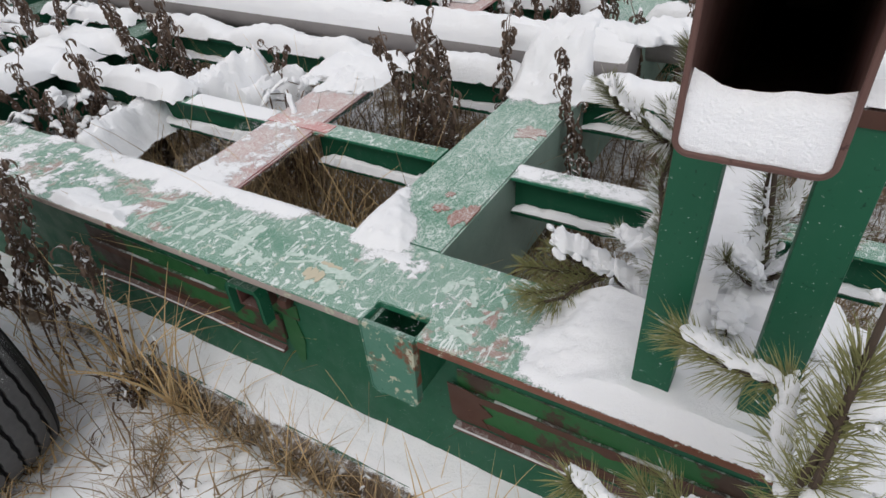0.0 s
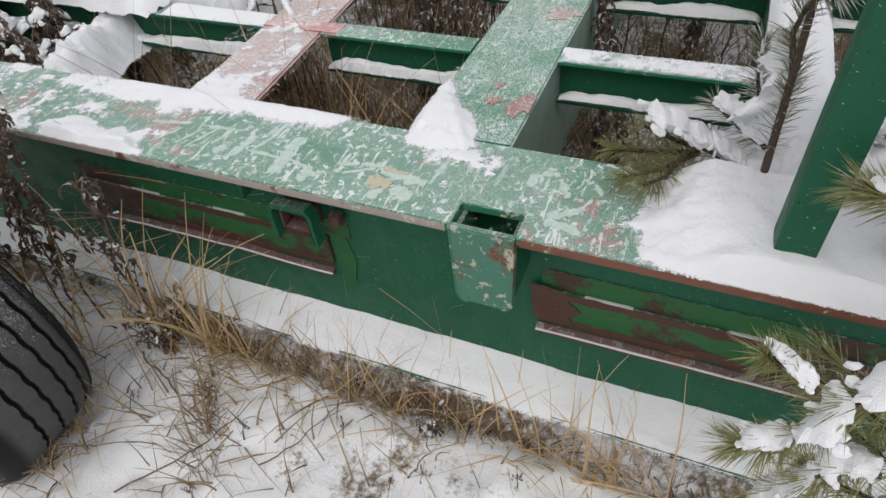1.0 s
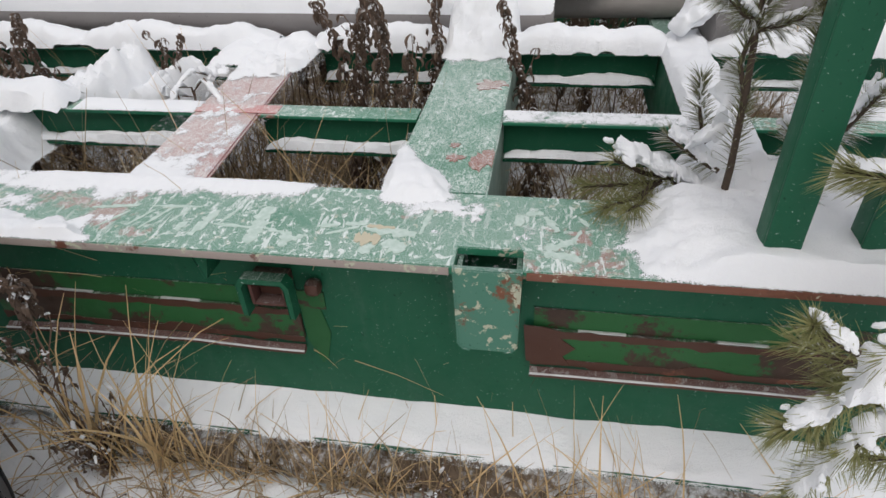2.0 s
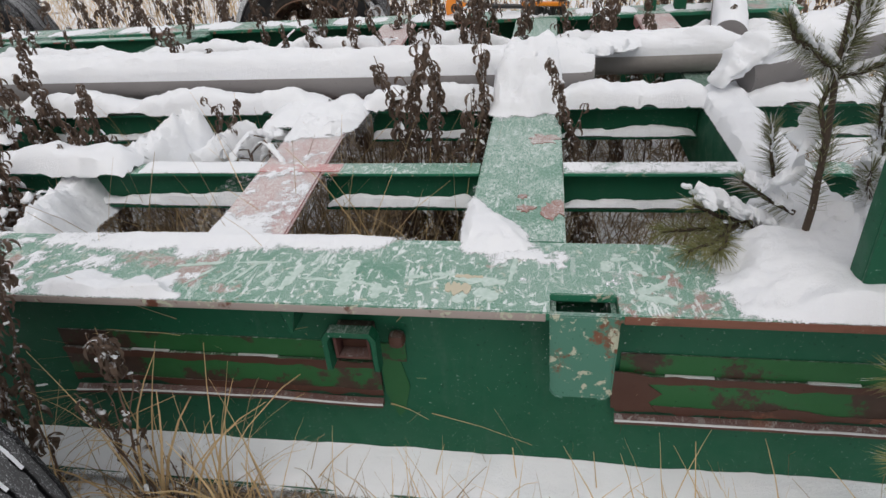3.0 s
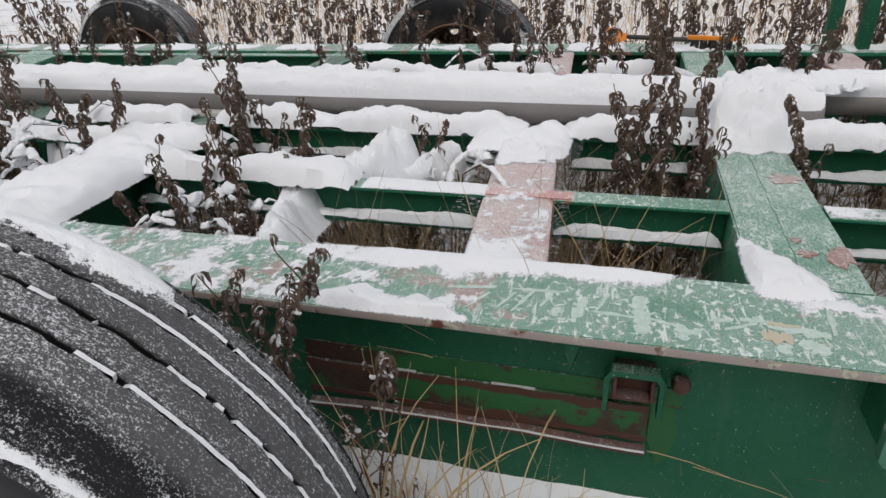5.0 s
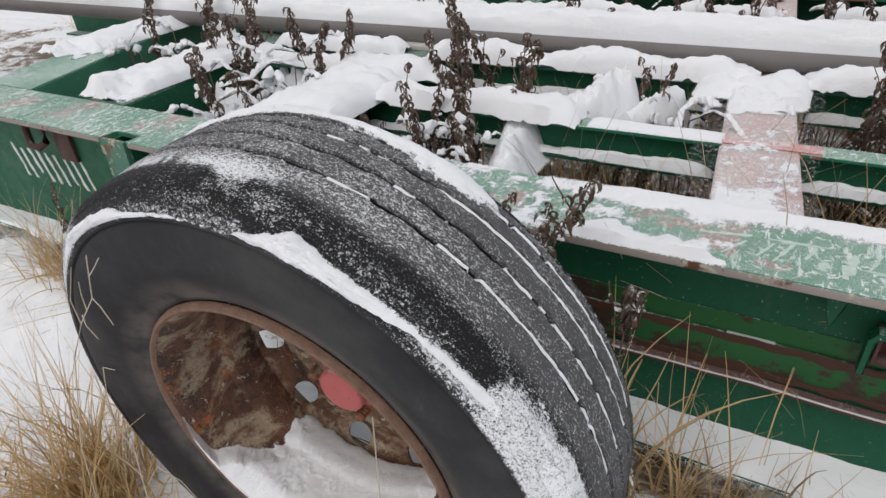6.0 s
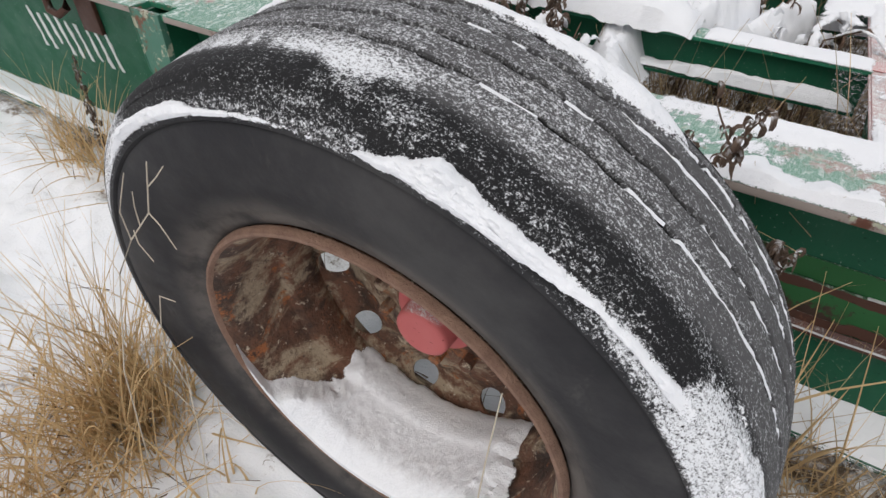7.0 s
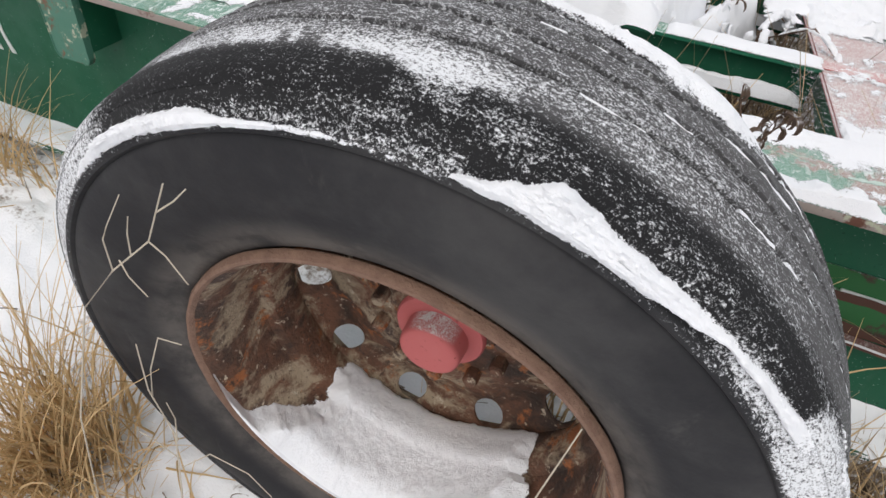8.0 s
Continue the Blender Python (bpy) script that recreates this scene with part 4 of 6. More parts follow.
def ring_snow(a0, a1, line, thickness, steps=160):
    """Snow along an arc of the tyre: line is a list of (radius, y) points, thickness(angle, u, v) its depth in metres."""
    verts, faces = [], []
    fine = refined(line, 6)
    m = len(fine)
    hs = []
    for i in range(steps + 1):
        a = radians(a0 + (a1 - a0) * i / steps)
        for k, (r, y) in enumerate(fine):
            p, q = fine[max(k - 1, 0)], fine[min(k + 1, m - 1)]
            dr, dy = q[0] - p[0], q[1] - p[1]
            size = math.hypot(dr, dy) or 1
            h = thickness(math.degrees(a), k / (m - 1), r + y - 0.2795)
            hs.append(h)
            nr, ny = dy / size, -dr / size
            rr, yy = r + nr * max(h, -0.006), y + ny * max(h, -0.006)
            verts.append((rr * math.cos(a), yy, rr * math.sin(a)))
    for i in range(steps):
        for k in range(m - 1):
            quad = (i * m + k, i * m + k + 1, (i + 1) * m + k + 1, (i + 1) * m + k)
            if max(hs[q] for q in quad) > -0.004:
                faces.append(quad)
    return (*on_wheel((verts, faces)), hs)


LEDGE_TOP = [(141, 0.040), (136, 0.062), (122, 0.066), (111, 0.062), (107, 0.050), (100, 0.048), (92, 0.045), (84, 0.044), (80, 0.054), (76, 0.072), (72.5, 0.088), (70, 0.084), (66, 0.077), (58, 0.076), (50, 0.0765), (44, 0.080), (39, 0.088), (30, 0.09)]
LEDGE_LOW = [(141, 0.036), (130, 0.036), (100, 0.033), (72, 0.036), (62, 0.038), (57, 0.048), (52, 0.058), (40, 0.058), (30, 0.056)]
LEDGE_RISE = [(141, 0.002), (134, 0.008), (124, 0.013), (112, 0.011), (107, 0.006), (95, 0.0045), (84, 0.004), (78, 0.010), (72, 0.014), (66, 0.010), (56, 0.0075), (45, 0.006), (34, 0.003)]


def ledge_depth(a, u, v):
    """Snow on the ring of the sidewall: a heap to one side, a thin line over the top, a tall heap and its long tail."""
    n = fbm(a * 0.12, v * 40, 1.0) + 0.6 * fbm(a * 0.45, v * 90, 2.0) + 0.5 * fbm(a * 1.5, v * 260, 5.0)
    top, low = steps_between(a, LEDGE_TOP) + 0.0022 * n, steps_between(a, LEDGE_LOW) - 0.001 * n
    cover = smooth01((top - v) / 0.012) * smooth01((v - low) / 0.006) * smooth01((142 - a) / 5) * smooth01((a - 31) / 8)
    return steps_between(a, LEDGE_RISE) * cover ** 0.7 * (1 + 0.35 * n) - 0.005 * (1 - cover) ** 2


LEDGE = [(0.4560, -0.1457), (0.4625, -0.1452), (0.4668, -0.1388), (0.472, -0.1370), (0.478, -0.1347), (0.484, -0.1320), (0.490, -0.1285), (0.4955, -0.1237)]
lay("snow lying on the ring of the tyre's sidewall", ring_snow(28, 146, LEDGE, ledge_depth, 420))


def shoulder_depth(a, u, v):
    n = fbm(a * 0.12, u * 4, 3.0) + 0.6 * fbm(a * 0.5, u * 9, 4.0) + 0.5 * fbm(a * 1.6, u * 26, 9.0)
    cover = smooth01((40 - a + 70 * max(0.0, v - 0.105) + 6 * n) / 12) * smooth01((0.142 + 0.010 * n - v) / 0.016) * smooth01((v - 0.060) / 0.012)
    return 0.0022 * cover * (1 + 0.4 * n) - 0.005 * (1 - cover)


lay("rubbed snow on the shoulder of the tyre", ring_snow(4, 58, [(0.472, -0.1370), (0.484, -0.1320), (0.4955, -0.1237), (0.5010, -0.1165), (0.5030, -0.105), (0.5050, -0.088), (0.507, -0.07)], shoulder_depth, 300))


def crest_depth(a, u, v):
    n = fbm(a * 0.1, u * 3, 6.0) + 0.4 * fbm(a * 0.5, u * 9, 4.0) + 0.3 * fbm(a * 1.7, u * 20, 4.0)
    cover = smooth01((u - 0.40 + 0.012 * abs(a - 88) + 0.15 * n) / 0.35) * smooth01((bell(a, 88, 26) - 0.06) / 0.3)
    return 0.009 * cover * (1 + 0.3 * n) - 0.006 * (1 - cover) ** 2


lay("snow heaped along the rear of the tyre's crest", ring_snow(50, 135, [(0.510, 0.036), (0.508, 0.06), (0.506, 0.080), (0.502, 0.093), (0.492, 0.104), (0.478, 0.108)], crest_depth))
for k, g in enumerate(GROOVES):
    crown = crown_at(g)

    def groove_depth(a, u, v, k=k):
        n = fbm(a * 0.22 + k * 7, 0.5, k) + 0.5 * fbm(a * 0.9, k * 3.0)
        fill = smooth01((0.05 - n * 0.9 - 0.30 * bell(a, 112, 30) + (0.75, 0.35, 0.6, 0.7)[k] * smooth01((66 - a) / 18)) / 0.25)
        return 0.0090 * fill * (1 + 0.3 * n) - 0.006 * (1 - fill) ** 2
    lay("snow line packed in a groove of the tyre", ring_snow(14, 160, [(crown - 0.0105, g - 0.0029), (crown - 0.0105, g + 0.0026)], groove_depth, 260))


def fill_depth(a, u, v):
    """Snow lying in the bottom of the rim: a thin band by the disc, a shallow furrow, then a deep soft drift up to the lip."""
    y = 0.086 - 0.206 * u
    n = fbm(a * 0.05, y * 14, 8.0) + 0.35 * fbm(a * 0.22, y * 55, 3.0) + 0.2 * fbm(a * 0.8, y * 160, 3.0)
    left = -136 - 20 * smooth01((-0.012 - y) / 0.10) - 16 * smooth01((-0.09 - y) / 0.03) + 3 * bell(y, 0.0, 0.012)
    right = -40 - 3 * bell(y, 0.0, 0.01) + 4 * smooth01((-0.06 - y) / 0.06)
    ends = smooth01((a - left + 3.5 * n) / 12) * smooth01((right - a + 3.5 * n) / 10)
    rear = 0.010 + 0.019 * smooth01((0.072 - y) / 0.06) - 0.012 * smooth01((y - 0.068 + 0.010 * n) / 0.014)
    front = 0.029 + 0.030 * smooth01((0.004 - y) / 0.085) - 0.030 * smooth01((-0.070 - y) / 0.055)
    depth = (rear if y > 0.002 else front) - 0.0025 * bell(y, 0.002, 0.009)
    return depth * ends ** 0.75 * (1 + 0.10 * n) - 0.006 * (1 - ends)


lay("snow drifted into the bottom of the rusty rim", ring_snow(-182, -20, [(0.266, 0.086), (0.2550, 0.052), (0.2555, 0.016), (0.2600, -0.015), (0.2680, -0.045), (0.2755, -0.075), (0.283, -0.112), (0.288, -0.120)], fill_depth, 260))


# ---- pipes ----
WOOD = plain("weathered_wood", (0.20, 0.185, 0.175), (0.34, 0.32, 0.30), 0.85, 14, 0.5)

def pipe(a, b, r, seed, label="long grey steel pipe lying on the frame under snow", material=None, name="steel_pipe", category="pipe"):
    p = thing(name, label, category, "grey pipes" if category == "pipe" else "")
    part("wall", tube([a, b], r, 32), material or GREY, p)
    a, b = Vector(a), Vector(b)
    d = b - a
    length = d.length
    verts, faces = [], []
    n, m = int(length / 0.02), 16
    side = Vector((-d.y, d.x, 0)).normalized()
    for i in range(n + 1):
        c = a + d * i / n
        for k in range(m + 1):
            t = math.pi * (0.10 + 0.80 * k / m)
            grow = max(0.0, math.sin(math.pi * k / m)) ** 0.6 * 0.034 * smooth01((min(i, n - i) * 0.02 + 0.02) / 0.16) * (1 + 0.45 * fbm(i * 0.02 * 4 + seed, k * 0.3, seed) + 0.26 * fbm(i * 0.34, k * 0.6, seed) + 0.14 * fbm(i * 1.1, k * 1.3, seed)) - 0.001
            verts.append(c + side * math.cos(t) * (r + 0.3 * grow) + Vector((0, 0, math.sin(t) * r + grow)))
    for i in range(n):
        for k in range(m):
            faces.append((i * (m + 1) + k, i * (m + 1) + k + 1, (i + 1) * (m + 1) + k + 1, (i + 1) * (m + 1) + k))
    lay("thick rounded snow along a grey pipe", (verts, faces))
    return p


pipe((-6.0, 1.26, TOP + 0.063), (0.13, 1.132, TOP + 0.063), 0.062, 3.0)
pipe((0.12, 1.348, TOP + 0.053), (0.64, 1.36, TOP + 0.053), 0.052, 4.0, "grey weathered round timber lying on the frame", WOOD, "round_timber", "timber")
pipe((-6.0, 1.42, TOP + 0.050), (-0.86, 1.30, TOP + 0.050), 0.047, 5.0)
pipe((0.585, 1.43, TOP + 0.085), (1.16, 3.95, TOP + 0.10), 0.062, 7.0)
pipe((0.53, 1.06, TOP + 0.080), (1.60, 1.46, TOP + 0.24), 0.072, 8.0)
tagged(part("pale_board", boxes((-2.15, -1.80, 1.085, 1.21, TOP, TOP + 0.018)), plain("pale_wood", (0.42, 0.40, 0.37), (0.60, 0.58, 0.55), 0.8, 20)), "pale weathered board lying under the grey pipe", "board")


# ---- the brush left on the far rail ----
def snow_brush():
    b = thing("snow_brush", "orange car snow brush with black bristles on the far rail", "snow brush")
    scraper = prism([(-0.10, -0.045), (0.0, -0.014), (0.0, 0.014), (-0.10, 0.045), (-0.108, 0.0)], 0, 0.010, 0.002)
    bmesh.ops.rotate(scraper, verts=scraper.verts, cent=(0, 0, 0), matrix=Matrix.Rotation(radians(70), 3, "X"))
    part("scraper", scraper, ORANGE, b, "orange plastic scraper blade")
    part("shaft", tube([(-0.005, 0, 0.003), (0.30, 0, 0.0)], 0.011, 12), BLACK, b)
    part("brush_head", boxes((0.28, 0.50, -0.016, 0.016, 0.004, 0.022), bevel=0.004), ORANGE, b, "orange brush head")
    rng = random.Random(5)
    tufts = []
    for k in range(44):
        x, y = 0.30 + 0.19 * (k // 2) / 22, (-0.008, 0.008)[k % 2]
        tufts.append(tube([(x, y, 0.003), (x + rng.uniform(-0.006, 0.006), y + rng.uniform(-0.01, 0.01), -0.038)], [0.003, 0.005], 5))
    part("bristles", joined(*tufts), BLACK, b)
    b.matrix_basis = Matrix.Translation((-0.42, 2.47, TOP + 0.055)) @ pose(0, 0, 0, 0, 2, -3)


snow_brush()


# ---- marks on the near rail ----
def strokes(rows, z0, material, name, label, seed):
    """Short smeared marks lying on the flange: (x, y, length, width, angle)."""
    rng = random.Random(seed)
    for k0, (x, y, length, width, angle) in enumerate(rows):
        z = z0 - 0.0004 + 0.00003 * k0
        n = 13
        c, s = math.cos(radians(angle)), math.sin(radians(angle))
        left, right = [], []
        for k in range(n + 1):
            u = (k / n - 0.5) * length
            w = width * (0.5 + 0.25 * rng.uniform(-1, 1)) * (0.25 + 0.75 * math.sin(math.pi * (k + 0.4) / (n + 0.8)) ** 0.5)
            bend = 0.12 * width * rng.uniform(-1, 1)
            left.append((x + u * c - (w + bend) * s, y + u * s + (w + bend) * c, z))
            right.append((x + u * c + (w - bend) * s, y + u * s - (w - bend) * c, z))
        top = [(a, b, z + 0.0003) for a, b, _ in left + right]
        low = [(a, b, z - 0.0012) for a, b, _ in left + right]
        verts = top + low
        m = n + 1
        faces = [(k, k + m, k + m + 1, k + 1) for k in range(n)]
        faces += [(k, k + 1, k + 1 + 2 * m, k + 2 * m) for k in range(n)]
        faces += [(k + m, k + 3 * m, k + 3 * m + 1, k + m + 1) for k in range(n)]
        part(name, (verts, faces), material, near_rail, label)


FROST = plain("frosted_scratch", (0.30, 0.46, 0.38), (0.72, 0.78, 0.76), 0.8, 90)
CREAM = plain("cream_underpaint", (0.50, 0.46, 0.34), (0.58, 0.52, 0.40), 0.7, 60)
strokes([(-0.560, 0.075, 0.085, 0.006, 68), (-0.590, 0.070, 0.06, 0.005, 66), (-0.520, 0.085, 0.05, 0.006, 70), (-0.500, 0.050, 0.030, 0.016, 80), (-0.462, 0.066, 0.085, 0.018, 78),
         (-0.427, 0.088, 0.055, 0.005, 72), (-0.360, 0.070, 0.115, 0.026, 92), (-0.395, 0.060, 0.095, 0.007, -4), (-0.318, 0.052, 0.060, 0.008, -14), (-0.296, 0.030, 0.045, 0.020, 95),
         (-0.275, 0.038, 0.03, 0.012, 40), (-0.540, 0.112, 0.10, 0.006, 3), (-0.235, 0.078, 0.035, 0.010, 10), (-0.205, 0.066, 0.06, 0.008, 28), (-0.185, 0.088, 0.04, 0.014, 4),
         (-0.120, 0.070, 0.09, 0.020, -6), (-0.105, 0.030, 0.045, 0.030, -35), (-0.150, 0.018, 0.03, 0.022, 60), (-0.065, 0.110, 0.085, 0.008, 84), (0.150, 0.120, 0.05, 0.013, -62),
         (0.165, 0.060, 0.055, 0.018, 30), (0.190, 0.085, 0.045, 0.008, 66), (0.205, 0.130, 0.03, 0.008, -60), (0.120, 0.150, 0.03, 0.012, 10), (0.095, 0.125, 0.035, 0.016, 85),
         (0.170, 0.030, 0.06, 0.022, -12), (-0.64, 0.06, 0.07, 0.006, 60), (-0.66, 0.10, 0.09, 0.008, 10)], TOP + 0.001, FROST, "scratch_mark", "pale frosted scratch", 3)
strokes([(-0.155, 0.046, 0.045, 0.030, 5), (-0.140, 0.082, 0.05, 0.010, 0)], TOP + 0.0020, CREAM, "paint_chip", "cream chip in the green paint", 5)


# ---- old lettering and a rusty hook on the web by the wheel ----
LETTER = plain("white_lettering", (0.55, 0.57, 0.56), (0.70, 0.72, 0.71), 0.8, 60)
lettering = random.Random(8)
for k in range(9):
    x, z0, z1 = -3.04 + 0.050 * k, 0.215 + lettering.uniform(-0.006, 0.03) * (k % 4 == 2), 0.335 + lettering.uniform(-0.012, 0.008)
    left, right = [], []
    for q in range(7):
        z = z0 + (z1 - z0) * q / 6
        mid, half = x - 0.030 * q / 6 + lettering.uniform(-0.003, 0.003), 0.0085 * lettering.uniform(0.55, 1.25)
        left.append((mid - half, z))
        right.append((mid + half, z))
    part("lettering_bar", upright_prism(left + right[::-1], 0.0775, 0.0797), LETTER, near_rail, "white painted stroke")
for k in range(3):
    x = -1.52 + 0.08 * k
    part("lettering_bar", boxes((x, x + 0.018, 0.0775, 0.0797, 0.23, 0.31), bevel=0), LETTER, near_rail, "white painted stroke")
part("hook", tube([(-2.86, 0.05, 0.47), (-2.86, 0.045, 0.42), (-2.83, 0.03, 0.385), (-2.79, 0.03, 0.380), (-2.76, 0.045, 0.40), (-2.755, 0.05, 0.45)], 0.012, 10), RUST, near_rail, "rust-brown bent hook")
part("hook_plate", boxes((-2.75, -2.66, 0.066, 0.0795, 0.33, 0.47)), RUST, near_rail)


# ---- dead weeds, grass and young pines ----
def snow_along(points, width, height, seed):
    """A lumpy loaf of snow on a branch."""
    pts = [Vector(p) for p in points]
    last = len(pts) - 1

    def at(f):
        f = min(float(last), max(0.0, f))
        k = min(int(f), last - 1)
        return pts[k].lerp(pts[k + 1], f - k)
    verts, faces = [], []
    n = max(6, min(80, int((pts[-1] - pts[0]).length / 0.0035)))
    sides = 26 if width > 0.03 else 14
    grain = 0.55 / width
    for i in range(n + 1):
        f = i / n * last
        c = (at(f - 0.2) + at(f) + at(f + 0.2)) / 3
        s = (at(f + 0.5) - at(f - 0.5)).cross(Vector((0, 0, 1)))
        s = s.normalized() if s.length > 0.0005 else Vector((1, 0, 0))
        end = math.sin(math.pi * min(1, max(0, (i + 0.15) / (n + 0.3)))) ** 0.22
        for q in range(sides):
            a = 2 * math.pi * q / sides
            p = c + s * math.cos(a) * width + Vector((0, 0, math.sin(a) * height))
            lump = 1 + 0.50 * fbm(p.x * grain + seed, p.y * grain, p.z * grain, 3) + 0.40 * fbm(p.x * 2.7 * grain + seed, p.y * 2.7 * grain, p.z * 2.7 * grain, 3)
            lump = max(0.35, lump) * end
            verts.append(c + s * math.cos(a) * width * lump + Vector((0, 0, math.sin(a) * height * (1 if math.sin(a) > 0 else 0.45) * lump + 0.35 * height)))
    for i in range(n):
        for q in range(sides):
            q2 = (q + 1) % sides
            faces.append((i * sides + q, i * sides + q2, (i + 1) * sides + q2, (i + 1) * sides + q))
    faces += [tuple(range(sides))[::-1], tuple(range(n * sides, (n + 1) * sides))]
    return verts, faces


def leaf(rng, at, out, length, width):
    """A curled, hanging dead leaf: a bent, cupped strip with a fold along its middle."""
    verts, faces = [], []
    d = Vector(out).normalized()
    side = d.cross(Vector((0, 0, 1)))
    side = side.normalized() if side.length > 0.1 else Vector((1, 0, 0))
    p = Vector(at)
    n = 5
    curl = rng.uniform(0.6, 2.6)
    twist = rng.uniform(-2.2, 2.2)
    for k in range(n + 1):
        t = k / n
        w = width * math.sin(math.pi * (0.12 + 0.86 * t)) ** 0.8
        turn = Matrix.Rotation(twist * t * 2, 3, d)
        s = turn @ side
        up = s.cross(d)
        verts += [p - s * w * 0.5 + up * w * 0.45, p + up * rng.uniform(-0.1, 0.1) * w, p + s * w * 0.5 + up * w * 0.45]
        p = p + d * length / n
        d = (Matrix.Rotation(-curl / n * (1 + 1.5 * t), 3, side) @ d + Vector((0, 0, -0.28))).normalized()
    for k in range(n):
        a = 3 * k
        faces += [(a, a + 1, a + 4, a + 3), (a + 1, a + 2, a + 5, a + 4)]
    return verts, faces


def weed(rng, height, leaves, lean=0.1, toward=None, crown=0.30):
    """A dead stalk with side shoots and crumpled hanging leaves; its foot is at the origin."""
    w = thing("dead_weed", "dead brown weed with curled hanging leaves, touched with snow", "weed", "dead weeds")
    a = rng.uniform(0, 6.28) if toward is None else radians(toward)
    pts = []
    for k in range(11):
        t = k / 10
        pts.append(Vector((lean * t * t * height * math.cos(a) + rng.uniform(-0.008, 0.008), lean * t * t * height * math.sin(a) + rng.uniform(-0.008, 0.008), height * t * (1 - 0.06 * t))))
    stems = [tube(pts, [0.0034 * (1 - 0.65 * k / 10) for k in range(11)], 6)]
    spots, shoots = [], []
    for k in range(leaves):
        t = crown + (1 - crown) * rng.random() ** 0.85
        i = min(9, int(t * 10))
        spots.append((pts[i].lerp(pts[i + 1], min(1, t * 10 - i)), t))
    for _ in range(rng.randint(3, 6)):
        i = rng.randint(3, 9)
        ang = rng.uniform(0, 6.28)
        p = [pts[i]]
        d = Vector((math.cos(ang) * 0.5, math.sin(ang) * 0.5, 0.9)).normalized()
        for q in range(4):
            p.append(p[-1] + d * rng.uniform(0.015, 0.035))
            d = (d + Vector((rng.gauss(0, 0.15), rng.gauss(0, 0.15), 0.1))).normalized()
        shoots.append(tube(p, [0.0018, 0.0016, 0.0014, 0.0012, 0.001], 5))
        spots += [(rng.choice(p[1:]), 0.8) for _ in range(5)]
    part("stem", joined(*stems), STEM, w)
    for shoot in shoots:
        part("side_shoot", shoot, STEM, w)
    made = []
    for p, t in spots:
        ang = rng.uniform(0, 6.28)
        out = (math.cos(ang), math.sin(ang), rng.uniform(-0.9, 0.5))
        size = rng.uniform(0.016, 0.050) * (1.15 - 0.4 * t)
        made.append(leaf(rng, p, out, size, size * rng.uniform(0.17, 0.36)))
    part("leaves", joined(*made), DEAD_LEAF, w, "dark brown shrivelled leaves")
    for k in range(rng.randint(4, 7)):
        p = rng.choice(spots)[0] + Vector((rng.gauss(0, 0.006), rng.gauss(0, 0.006), 0))
        q = p + Vector((rng.gauss(0, 0.012), rng.gauss(0, 0.012), rng.gauss(0, 0.012)))
        r = rng.uniform(0.0025, 0.006)
        part("snow_lump", snow_along([p, q], r, r * 0.9, k * 2.3), SNOW, w, "small lump of snow")
    return w


